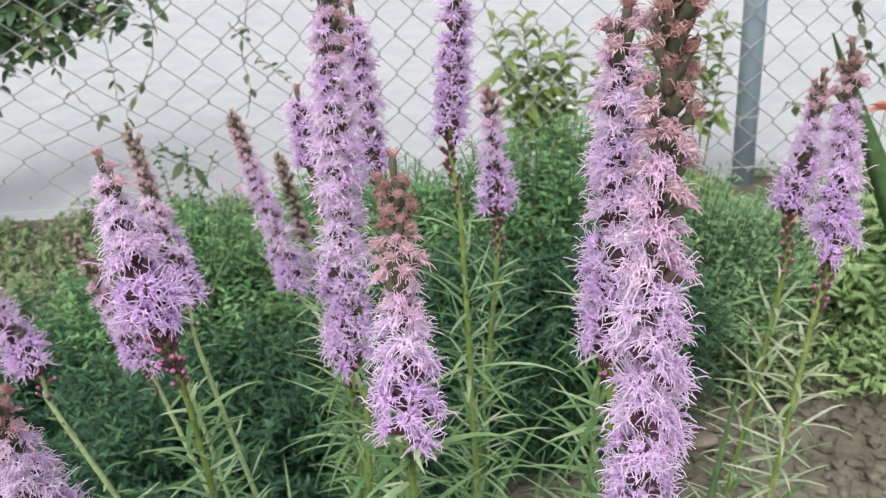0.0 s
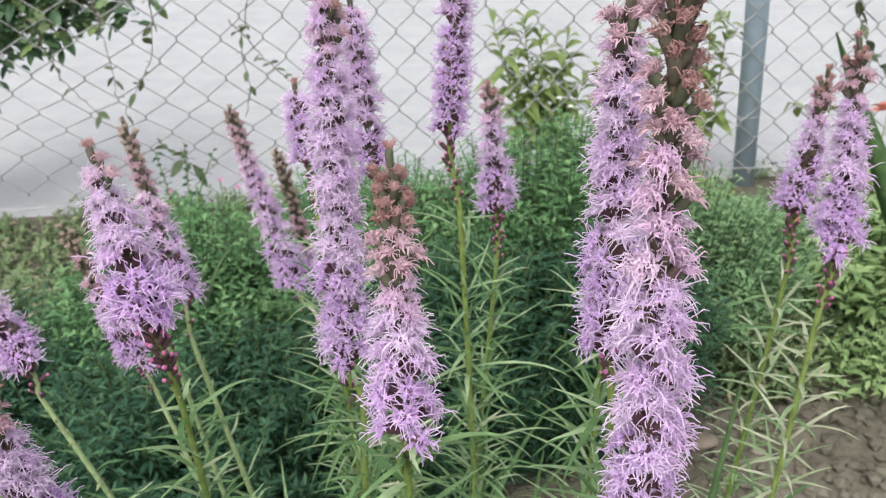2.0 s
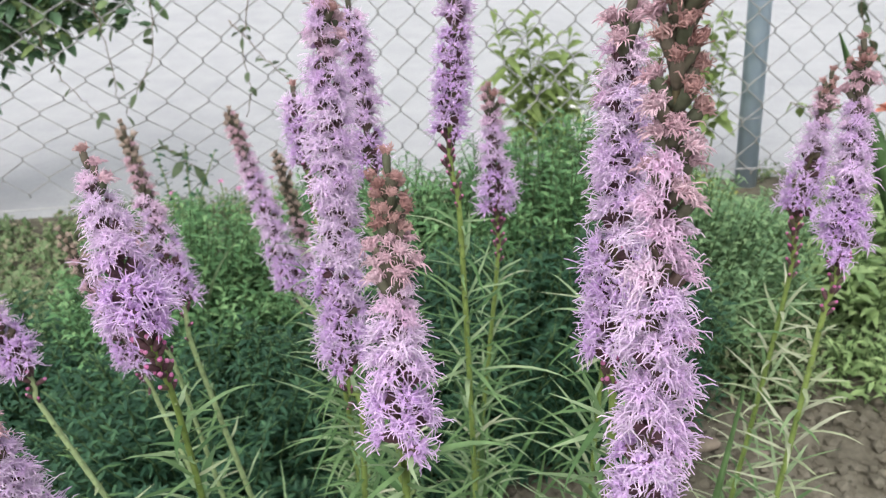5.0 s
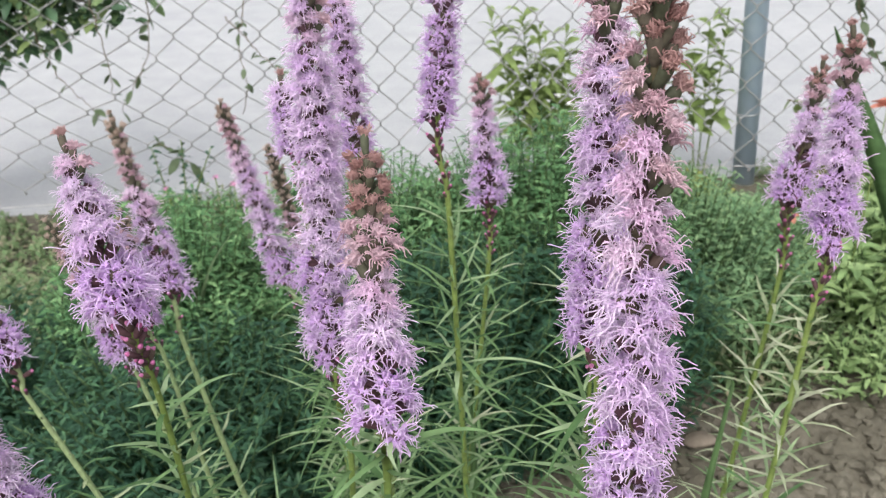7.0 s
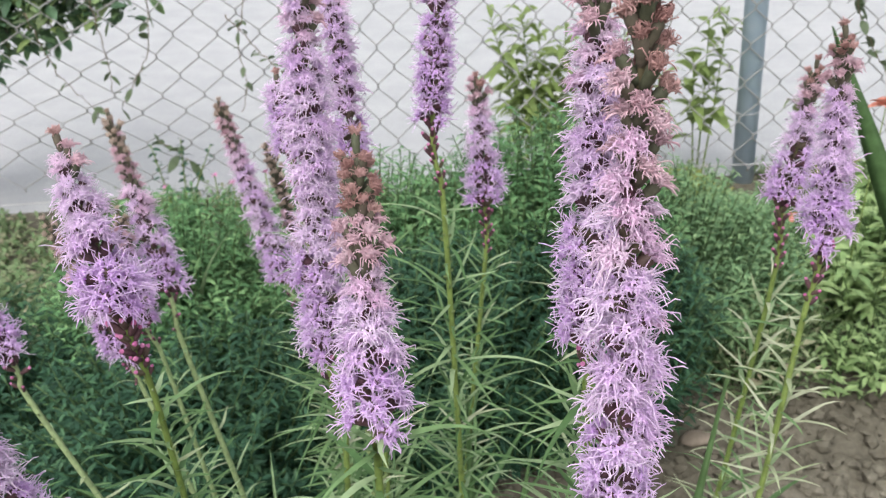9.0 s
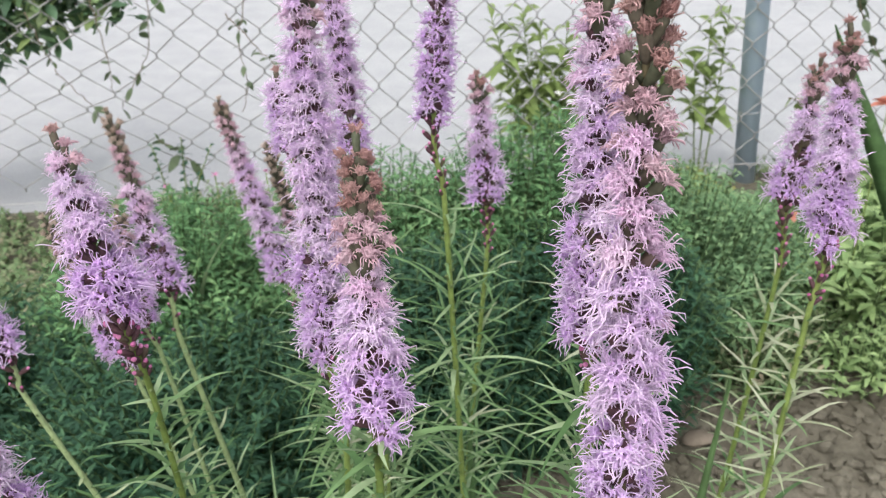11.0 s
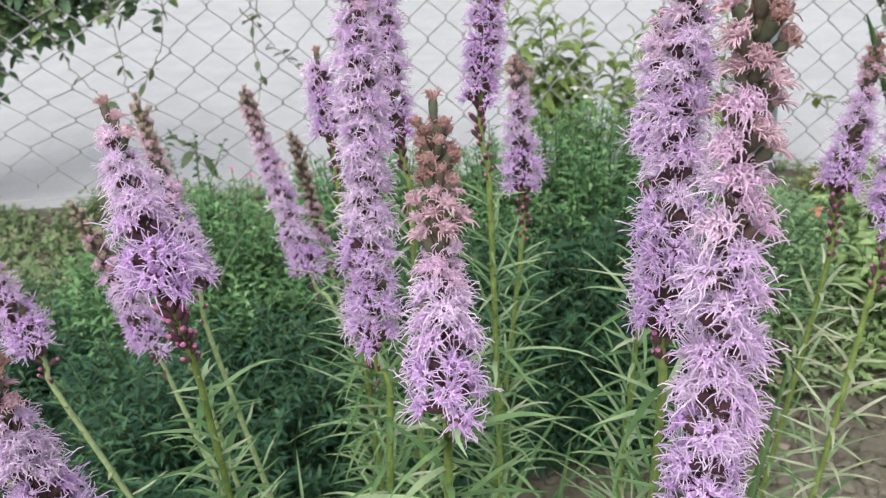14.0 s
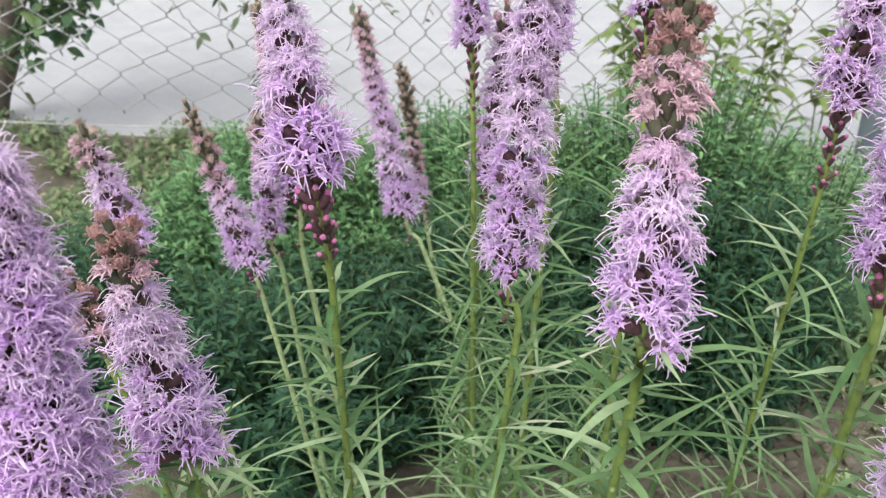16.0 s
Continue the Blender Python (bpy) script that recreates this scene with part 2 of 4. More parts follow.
# ---- ground and road ----
def relief(x, y):
    """The height of the garden bed: a lumpy tilth that flattens out towards the road."""
    e = max(0.0, min(1.0, (-0.05 - y) / 0.25)) * max(0.0, min(1.0, (1.85 - abs(x - 0.7)) / 0.4)) * max(0.0, min(1.0, (y + 2.55) / 0.4))
    v = Vector((x, y, 0))
    return e * (0.020 * noise.noise(v * 4) + 0.020 * noise.noise(v * 15 + Vector((3, 1, 0))) + 0.013 * noise.noise(v * 42))


def ground():
    def lines(lo, hi, step, far):
        fine = list(np.arange(lo, hi + 1e-6, step))
        return [-far, -60, -15, lo - 2.0] + fine + [hi + 2.0, 15, 60, far]
    xs, ys = lines(-1.2, 2.6, 0.018, 400), lines(-2.6, 0.2, 0.018, 400)
    V = [(x, y, relief(x, y)) for y in ys for x in xs]
    w = len(xs)
    F = [(j * w + i, j * w + i + 1, (j + 1) * w + i + 1, (j + 1) * w + i) for j in range(len(ys) - 1) for i in range(w - 1)]
    ob = new("ground", mesh_of("ground", V, F, SOIL))
    tagged(ob, "dry grey-brown garden soil, crumbly and bare in places", "soil", kind="structure")


def road():
    V = [(-60, 0.10, 0.006), (60, 0.10, 0.006), (60, 30, 0.012), (-60, 30, 0.012), (-60, 0.05, -0.004), (60, 0.05, -0.004)]
    ob = new("road", mesh_of("road", V, [(0, 1, 2, 3), (4, 5, 1, 0)], ROAD, smooth=False))
    tagged(ob, "pale grey worn road surface behind the fence", "road", kind="structure")


# ---- chain-link fence ----
HALF = 0.0473
ROW0 = 0.457


def fence_bend(a, b):
    """Where the wires hook together in column a and row b: the mesh is pulled out of true here and there."""
    x = float(np.interp(a, [-60, -5, -4, -3, -2, -1, 0, 1, 2, 4, 7, 13, 25, 38, 80],
                        [-3.323, -0.298, -0.245, -0.187, -0.128, -0.063, -0.005, 0.049, 0.096, 0.195, 0.340, 0.559, 1.070, 1.667, 3.595]))
    x -= 0.0042 * max(0, -b - 3) * min(1.0, max(0.0, (1 - a) / 3))
    z = ROW0 + b * HALF
    z += 0.030 * min(1.0, max(0.0, -a / 5)) + 0.0075 * max(0, min(-b - 3, 4)) * min(1.0, max(0.0, (14 - a) / 4))
    z += 0.30 * HALF * min(1.0, max(0.0, (a - 14) / 8))
    return x, z


def chain_fence():
    rng = np.random.default_rng(4)
    fence = thing("chain_link_fence", (0, 0, 0), "grey chain-link wire fence between the garden and the road", "fence")
    lo, hi = -9, 16
    for a in range(-44, 76):
        pts = []
        for b in range(lo, hi + 1):
            k = a + (a + b) % 2
            right = (k - a)
            x, z = fence_bend(k, b)
            x += 0.0025 * noise.noise(Vector((k * 0.7, b * 0.7, 0)))
            z += 0.0025 * noise.noise(Vector((k * 0.7, b * 0.7, 9)))
            y = 0.006 * noise.noise(Vector((k * 0.15, b * 0.1, 4)))
            # each bend hooks round its neighbour
            inward = 0.0015 * (1 if right else -1)
            pts += [(x + inward * 0.4, y + 0.0022, z - 0.005), (x + inward, y, z), (x + inward * 0.4, y - 0.0022, z + 0.005)]
        V, F = tube(pts, 0.0017, 4)
        part("wire", mesh_of("wire", V, F, WIRE), fence)
    for z in (ROW0 + hi * HALF, ROW0 + lo * HALF + 0.03):
        V, F = tube([(x, 0.004 + 0.004 * math.sin(x * 3), z + 0.01 * math.sin(x * 2.2)) for x in np.linspace(-2.1, 3.2, 40)], 0.0018, 5)
        part("tension_wire", mesh_of("tension_wire", V, F, WIRE), fence)


def fence_post(x, lean, height, label):
    post = thing("fence_post", (x, 0.034, 0), label, "post", "posts of the fence")
    prof = [(0.0285, -0.2), (0.0285, height - 0.01), (0.027, height - 0.003), (0.022, height)]
    V, F = tube([(lean * z, 0, z) for _, z in prof], [r for r, _ in prof], 24)
    part("pipe", mesh_of("pipe", V, F, POST_PAINT), post)
    for z in (0.2, 0.75):
        a = np.linspace(0, 2 * np.pi, 17)
        V, F = tube([(lean * z + 0.0305 * math.cos(t), 0.0305 * math.sin(t), z + 0.006 * math.sin(t + 1)) for t in a], 0.0012, 5, False)
        part("tie_wire", mesh_of("tie_wire", V, F, WIRE), post)


# ---- blazing stars ----
def filament(rng, foot, way, length, pull, r=0.00022, steps=5, wave=0.6):
    """A soft thread that leaves along way and is drawn over by pull."""
    pts = [np.array(foot)]
    d = unit(way)
    sway = rng.normal(0, wave, 3)
    for i in range(steps):
        pts.append(pts[-1] + d * length / steps)
        turn = np.asarray(pull) * (0.4 + 1.2 * i / steps) + sway * (1.0 if i < 0.6 * steps else -1.3)
        d = unit(d + turn / steps)
    return tube(pts, r * np.interp(np.linspace(0, 1, steps + 1), [0, 0.2, 0.8, 1], [0.75, 1.0, 1.0, 0.55]), 3, False)


def involucre(rng, height, wide, rows=11, sides=15):
    """The cup of a flower head, its overlapping scales raised from one skin."""
    V, F = [], []
    turn = rng.uniform(0, 6.28)
    for i in range(rows):
        f = i / (rows - 1)
        w = wide * np.interp(f, [0, 0.2, 0.6, 0.85, 1.0], [0.42, 0.82, 1.0, 0.95, 0.72])
        tier, up = divmod(min(f, 0.999) * 3.4, 1.0)
        for k in range(sides):
            a = k * 2 * np.pi / sides
            scale = 0.5 + 0.5 * math.cos(5 * (a + turn + tier * np.pi / 5))
            rr = w * (0.92 + 0.22 * scale * up + rng.normal(0, 0.015))
            V.append((rr * math.cos(a), rr * math.sin(a), f * height * (1 + 0.03 * scale)))
    for i in range(rows - 1):
        for k in range(sides):
            q = (k + 1) % sides
            F.append((i * sides + k, i * sides + q, (i + 1) * sides + q, (i + 1) * sides + k))
    F += [tuple(range(sides))[::-1], tuple((rows - 1) * sides + k for k in range(sides))]
    return V, F


def flower_head(seed, style, droop, spread, florets=12, length=0.0090, mouths=None, wave=0.5, lobe=1.0, steps=5):
    """Cup and tuft of a flower head along +z; its long threads hang towards -y by droop."""
    rng = np.random.default_rng(seed)
    V, F = involucre(rng, 0.0090, 0.0027, *((11, 15) if steps > 3 else (6, 10)))
    cup = mesh_of("flower_head", V, F, CALYX)
    pieces = []
    down = np.array([0, -0.82, -0.57])
    for i in range(florets):
        rho = math.sqrt((i + 0.5) / florets)
        r = 0.0019 * rho
        a = i * 2.39996 + rng.normal(0, 0.2)
        out = np.array([math.cos(a), math.sin(a), 0])
        foot = out * r + np.array([0, 0, 0.0080])
        tilt = spread * rho + rng.normal(0, 0.12)
        way = unit(np.array([*(math.sin(tilt) * out[:2]), math.cos(tilt)]) + 0.12 * droop * down)
        mouth = foot + way * rng.uniform(0.0022, 0.0034)
        V, F = tube([foot, (foot + mouth) / 2, mouth], [0.0005, 0.0007, 0.0010], 4, False)
        pieces.append((V, F, 1))
        u = unit(np.cross(way, [0.3, 0.4, 0.8]))
        w = np.cross(way, u)
        for k in range(4):
            t = k * np.pi / 2 + a
            fan = math.cos(t) * u + math.sin(t) * w
            s = math.cos(t) * w - math.sin(t) * u
            bendy = mouth + fan * 0.0014 * lobe + way * 0.0007
            tip = bendy + fan * 0.0012 * lobe - way * rng.uniform(-0.0002, 0.0007) + down * 0.0006 * droop
            pieces.append(([mouth + s * 0.0005, mouth - s * 0.0005, bendy - s * 0.00055 * lobe, tip, bendy + s * 0.00055 * lobe], [(0, 1, 2, 4), (4, 2, 3)], 1))
        for k in (0, 1):
            t = a + k * np.pi + rng.normal(0, 0.6)
            split = unit(way + 0.45 * (math.cos(t) * u + math.sin(t) * w))
            pull = droop * down * rng.uniform(1.2, 2.8) + out * 0.5 * droop + 0.7 * (math.cos(t) * u + math.sin(t) * w) * rng.uniform(0, 1)
            reach = rng.uniform(0.9, 1.25) if rng.random() < 0.25 else rng.uniform(0.45, 0.8)
            V, F = filament(rng, mouth, split, length * reach, pull, 0.00022 * (5 / steps) ** 0.4, steps, wave)
            pieces.append((V, F, 0))
    V, F, S = joined(pieces)
    return cup, mesh_of("tuft", V, F, [style, mouths or PETAL], S)


def faded_head(seed, style=None, threads=40, loose=0, steps=5):
    """Cup and tuft of a withered head: a ragged cap of shrunken threads, a few of them still hanging."""
    rng = np.random.default_rng(seed)
    V, F = involucre(rng, 0.0100, 0.0021, *((11, 15) if steps > 3 else (6, 10)))
    cup = mesh_of("faded_head", V, F, CALYX_DRY)
    lean = rng.normal(0, 0.0006, 2)
    prof = [(0.0086, 0.0013), (0.0096, 0.0015), (0.0108, 0.0015), (0.0118, 0.0010), (0.0124, 0.0004)]
    V, F = tube([(lean[0] * k / 4, lean[1] * k / 4, h) for k, (h, _) in enumerate(prof)], [w for _, w in prof], 8)
    pieces = [([np.array(v) + rng.normal(0, 0.0003, 3) for v in V], F, 0)]
    for i in range(threads):
        a = i * 2.39996 + rng.normal(0, 0.3)
        out = np.array([math.cos(a), math.sin(a), 0])
        rho = math.sqrt(rng.random())
        foot = out * 0.0019 * (0.5 + 0.5 * rho) + np.array([*(lean * 0.5), rng.uniform(0.0088, 0.0112)])
        way = out * rng.uniform(0.15, 0.65) + np.array([0, 0, 1.0])
        pull = -out * rng.uniform(0.8, 3.2) + np.array([0, -0.5, -rng.uniform(0.0, 1.6)])
        V, F = filament(rng, foot, way, rng.uniform(0.0026, 0.0048), pull, rng.uniform(0.00018, 0.00030), steps, 1.3)
        pieces.append((V, F, 0))
    for i in range(loose):
        a = i * 2.39996 + rng.normal(0, 0.3)
        out = np.array([math.cos(a), math.sin(a), 0])
        foot = out * 0.0019 + np.array([0, 0, 0.0106])
        V, F = filament(rng, foot, out + [0, -0.2, 0.7], 0.0048 * rng.uniform(0.6, 1.3), out * 0.1 + np.array([0, -1.9, -1.6]) * rng.uniform(0.6, 1.6), 0.00023, steps, 1.1)
        pieces.append((V, F, 0))
    V, F, S = joined(pieces)
    return cup, mesh_of("tuft", V, F, [style or STYLE_DRY], S)


def bud_head(seed, plain=False):
    rng = np.random.default_rng(seed)
    V, F = involucre(rng, 0.0104, 0.0023)
    cup = mesh_of("bud", V, F, CALYX_GREEN if plain else CALYX)
    if plain:
        return cup, None
    V, F = tube([(0, 0, 0.0094), (0, 0, 0.0102), (0, 0, 0.0114), (0, 0, 0.0122), (0, 0, 0.0126)], [0.0012, 0.0016, 0.0015, 0.0009, 0.0003], 8)
    return cup, mesh_of("bud_tip", [np.array(v) + rng.normal(0, 0.00014, 3) for v in V], F, BUD_TIP)


def head_part(name, meshes, parent, matrix):
    """A head with its tuft as a part of its own."""
    cup, top = meshes
    ob = part(name, cup, parent, matrix)
    if top:
        part(top.name.split(".")[0], top, ob, kind="stuff" if name != "bud" else "")
    return ob


def blade_mesh(seed, length, breadth, lift, arch, twist=0.3, mat=None, steps=9):
    """A long narrow leaf that leaves its stem along +x and arches over."""
    rng = np.random.default_rng(seed)
    V = []
    p, ang, yaw = np.zeros(3), lift, 0.0
    kink = rng.normal(0, 0.10, steps + 1)
    for i in range(steps + 1):
        t = i / steps
        wd = breadth * (0.55 + 1.5 * t - 0.6 * t * t if t < 0.3 else 1.0) * (1 - max(0, t - 0.3) / 0.7) ** 0.75
        side = np.array([-math.sin(yaw), math.cos(yaw), twist * (t - 0.3)])
        side = unit(side)
        nrm = np.array([-math.sin(ang), 0, math.cos(ang)])
        V += [p - side * wd / 2 + nrm * wd * 0.16, p - nrm * wd * 0.05, p + side * wd / 2 + nrm * wd * 0.16]
        p = p + np.array([math.cos(ang) * math.cos(yaw), math.cos(ang) * math.sin(yaw), math.sin(ang)]) * length / steps
        ang -= arch / steps * (0.6 + 0.8 * t) + kink[i] * 0.5
        yaw += kink[-1 - i] * 0.6
    F = []
    for i in range(steps):
        for k in (0, 1):
            F.append((3 * i + k, 3 * i + k + 1, 3 * i + k + 4, 3 * i + k + 3))
    return mesh_of("leaf", V, F, mat or BLADE)


def head_set(steps, share):
    """Heads of every age; share of the florets and threads, for spikes that stand further back."""
    n = lambda k: max(4, int(k * share))
    return {"fresh": [flower_head(10 + i, STYLE_FRESH, 0.30, 1.3, n(20), 0.0080, None, 1.5, 0.6, steps) for i in range(6)],
            "pale": [flower_head(30 + i, STYLE_PALE, 0.75, 1.25, n(28), 0.0082, PETAL_PALE, 1.6, 0.6, steps) for i in range(7)],
            "aged": [flower_head(50 + i, STYLE_AGED, 1.35, 1.05, n(28), 0.0070, STYLE_AGED, 2.3, 0.5, steps) for i in range(5)],
            "drying": [faded_head(70 + i, STYLE_DUSTY, n(70), n(16), steps) for i in range(5)],
            "dry": [faded_head(90 + i, None, n(72), 2, steps) for i in range(6)],
            "beige": [faded_head(100 + i, STYLE_BEIGE, n(60), 0, steps) for i in range(4)]}


NEAR_HEADS, FAR_HEADS = head_set(5, 1.0), head_set(3, 0.72)
BUDS = [bud_head(110 + i) for i in range(3)]
GREENBUD = bud_head(120, True)
STEM_LEAVES = [blade_mesh(200 + i, 0.036 + 0.0055 * (i % 8), 0.0030 + 0.0004 * (i % 3), 0.05 + 0.17 * (i % 5), -0.15 + 0.45 * (i % 4), steps=7) for i in range(20)]
DRY_LEAVES = [blade_mesh(240 + i, 0.034 + 0.007 * (i % 5), 0.0034, 0.2 + 0.17 * (i % 4), -0.2 + 0.5 * (i % 4), mat=BLADE_DRY, steps=7) for i in range(8)]
BROAD_LEAVES = [blade_mesh(260 + i, 0.27 + 0.03 * (i % 5), 0.0065 + 0.0012 * (i % 3), 1.40 - 0.06 * (i % 4), 0.6 + 0.4 * (i % 4), steps=12) for i in range(10)]


def blazing_star(seed, line, reach, label, fade=0.25, aged=0.2, fresh=0.3, thick=0.0024, dense=1.0, dry=0.05, pale=False, leafy=1.0, fuller=None, skew=0.0, buds=1.0, leaf=1.0):
    """line: tip, foot of the open flowers, foot of the buds, then points down the stem. reach: half breadth of the spike at its top and foot."""
    rng = np.random.default_rng(seed)
    heads = NEAR_HEADS if line[0][1] < -1.5 else FAR_HEADS
    base = np.array(line[-1], float)
    pts, total = spline(np.array(line, float) - base, 160)
    plant = thing("blazing_star", tuple(base), label, "flower", "blazing stars in the bed")
    arc = np.linspace(0, total, 160)

    def at(s):
        p = np.array([np.interp(s, arc, pts[:, k]) for k in range(3)])
        q = np.array([np.interp(min(total, s + 0.004), arc, pts[:, k]) for k in range(3)])
        o = np.array([np.interp(max(0, s - 0.004), arc, pts[:, k]) for k in range(3)])
        return p, unit(o - q)

    def along(point):
        return arc[np.argmin(np.linalg.norm(pts - (np.array(point) - base), axis=1))]

    s_fl, s_bud = along(line[1]), along(line[2])
    crest = 0.0095 * (0.45 + 0.45 * reach[0] / 0.012)
    keep = np.arange(int(np.searchsorted(arc, crest)), 160, 3)
    stem_pts, stem_arc = pts[keep], arc[keep]
    radii = np.interp(stem_arc, [0, s_fl, total], [thick * 0.42, thick * 0.80, thick * 1.25])
    V, F = tube(stem_pts, radii, 9)
    above = int(np.searchsorted(stem_arc, s_fl)) * 9
    me = mesh_of("stem", V, F, [STEM_PALE if pale else STEM, STEM_SPIKE], [1 if max(q) < above else 0 for q in F])
    part("stem", me, plant)

    # flower heads, oldest at the top
    turn = rng.uniform(0, 6.28)
    p, t = at(crest)
    head_part("faded_head", heads["beige"][seed % 4] if pale else heads["dry"][seed % 6], plant, frame_of(p, t + rng.normal(0, 0.1, 3), (0.1, 0.2, 1), 0.60 + 0.35 * reach[0] / 0.012))
    s = crest + 0.0065
    budded = s_bud - s_fl > 0.012
    while s < s_fl - (0.35 if budded else 0.15) * reach[1]:
        f = s / s_fl
        width = np.interp(f, [0, 0.08, 0.55, 0.9, 1], [reach[0] * 0.62, reach[0], (reach[0] + 1.6 * reach[1]) / 2.5, reach[1], reach[1]])
        if fuller:
            width = np.interp(f, *fuller)
        turn += 2.39996
        p, t = at(s)
        g = f + rng.normal(0, 0.04) - skew * (1 - f) * around(t, turn, 0.0)[0]
        if g < fade * 0.8:
            me, lift = (heads["beige"][rng.integers(4)] if pale else heads["dry"][rng.integers(6)]), 1.08
        elif g < fade + aged * 0.4:
            me, lift = heads["drying"][rng.integers(5)], 1.05
        elif g < fade + aged:
            me, lift = heads["aged"][rng.integers(5)], 1.0
        elif g < 1 - fresh:
            me, lift = heads["pale"][rng.integers(7)], 0.92
        else:
            me, lift = heads["fresh"][rng.integers(6)], (0.55 if f < 0.92 else 0.42)
        full = (0.0150 if g >= 1 - fresh else 0.0140) if g >= fade + aged * 0.4 else 0.0092
        way = around(t, turn + rng.normal(0, 0.15), lift + rng.normal(0, 0.12))
        name = "faded_head" if g < fade + aged * 0.4 else "flower_head"
        size = width / full * rng.uniform(0.9, 1.12)
        if name == "faded_head":
            size = min(size, 1.12)
        head_part(name, me, plant, frame_of(p + way * thick * 0.4, way, t, size))
        s += ((0.0023 if g >= 1 - fresh else 0.0031) * max(0.55, width / 0.0165) if name == "flower_head" else 0.0019 * max(0.62, min(1.0, width / 0.0095))) / dense * rng.uniform(0.75, 1.25)
    # closed buds below, getting sparser
    s = s_fl - 0.35 * reach[1]
    while s < s_bud and budded:
        f = max(0.0, (s - s_fl) / max(1e-6, s_bud - s_fl))
        turn += 2.39996
        p, t = at(s)
        way = around(t, turn, 1.0 + rng.normal(0, 0.1))
        head_part("bud", BUDS[rng.integers(3)], plant, frame_of(p + way * thick * 0.5, way, t, (0.85 - 0.25 * f) * min(1.0, reach[1] / 0.017) * rng.uniform(0.85, 1.1)))
        s += 0.0019 / buds * (1 + 0.7 * f) * rng.uniform(0.8, 1.2)
    # leaf scars and narrow leaves, longer further down
    s = s_bud + 0.006
    while s < total - 0.02:
        f = (s - s_bud) / max(0.05, total - s_bud)
        turn += 2.39996
        p, t = at(s)
        if (f < 0.14 and rng.random() < 0.2) or (pale and f < 0.6 and rng.random() < 0.5):
            way = around(t, turn, 0.8)
            head_part("bud", GREENBUD, plant, frame_of(p + way * thick * 0.6, way, t, rng.uniform(0.22, 0.4) if pale else rng.uniform(0.3, 0.55)))
        else:
            pool = DRY_LEAVES if rng.random() < dry else STEM_LEAVES
            me = pool[rng.integers(len(pool))]
            out = around((0, 0, 1), turn, 0.0)
            z = np.array([0, 0, 1.0])
            y = np.cross(z, out)
            size = np.interp(f, [0, 0.15, 0.5, 1], [0.35, 0.5, 0.75, 1.0] if pale else [0.75, 0.9, 1.0, 1.05]) * leaf * rng.uniform(0.75, 1.25)
            wide = rng.uniform(0.8, 1.15)
            m = Matrix(((out[0] * size, y[0] * wide, 0, p[0]), (out[1] * size, y[1] * wide, 0, p[1]), (0, 0, size, p[2]), (0, 0, 0, 1)))
            part("leaf", me, plant, m)
        s += ((0.0045 if pale else 0.0025) if f < 0.5 else 0.0040) / leafy * rng.uniform(0.7, 1.4)
    return plant


# ---- leafy clumps, bushes, weeds ----
def leaf_clump(seed, place, count, label, spread=0.05):
    rng = np.random.default_rng(seed)
    clump = thing("strap_leaf_clump", (*place, 0), label, "plant", "leaf clumps at the foot of the flowers")
    for i in range(count):
        a = rng.uniform(0, 6.283)
        r = spread * math.sqrt(rng.random())
        part("leaf", BROAD_LEAVES[rng.integers(10)], clump, Matrix.Translation((r * math.cos(a * 1.7), r * math.sin(a * 1.7), -0.005)) @ Matrix.Rotation(a, 4, "Z") @ Matrix.Scale(rng.uniform(0.75, 1.35), 4))


def bush(seed, place, size, stems, label, leaf_mat, leaf=(0.0195, 0.0046), gap=0.0042, name="leafy_bush", group="", bare=0.12, lift=0.0, spread=0.5, category="bush"):
    rng = np.random.default_rng(seed)
    b = thing(name, (*place, 0), label, category, group)
    rx, ry, h = size
    rods, P, D, L, Wd = [], [], [], [], []
    for i in range(stems):
        a, rho = rng.uniform(0, 6.283), math.sqrt(rng.random())
        tip = np.array([rx * rho * math.cos(a), ry * rho * math.sin(a), h * (0.38 + 0.62 * math.sqrt(max(0, 1 - rho**2))) * rng.uniform(0.80, 1.0)])
        foot = np.array([tip[0] * spread, tip[1] * spread, -0.01])
        mid = (foot * 0.45 + tip * 0.55) * [0.9, 0.9, 1.1] + rng.normal(0, 0.012, 3)
        pts, total = spline([foot, mid, tip], max(6, int(12)))
        V, F = tube(pts, np.linspace(0.0020, 0.0007, len(pts)), 4)
        rods.append((V, F, 0))
        n = int(total * (1 - bare) / gap)
        arc = np.linspace(0, total, len(pts))
        turn = rng.uniform(0, 6.28)
        for k in range(n):
            s = total * bare + gap * (k + rng.uniform(-0.3, 0.3))
            turn += 2.39996
            p = np.array([np.interp(s, arc, pts[:, j]) for j in range(3)])
            f = k / n
            lf = lift + 0.45 * f + rng.normal(0, 0.25)
            d = np.array([math.cos(turn) * math.cos(lf), math.sin(turn) * math.cos(lf), math.sin(lf)])
            P.append(p), D.append(d)
            k2 = (0.85 + 0.4 * math.sin(math.pi * min(1, 0.15 + 0.75 * f))) * rng.uniform(0.75, 1.25)
            L.append(leaf[0] * k2), Wd.append(leaf[1] * k2 * rng.uniform(0.8, 1.2))
    V, F, S = joined(rods)
    part("stem_tangle", mesh_of("stem_tangle", V, F, BUSH_STEM), b, kind="stuff")
    V, F = many_leaves(np.array(P), np.array(D), np.array(L), np.array(Wd), rng)
    part("foliage", mesh_of("foliage", V, F, leaf_mat), b, kind="stuff")
    return b


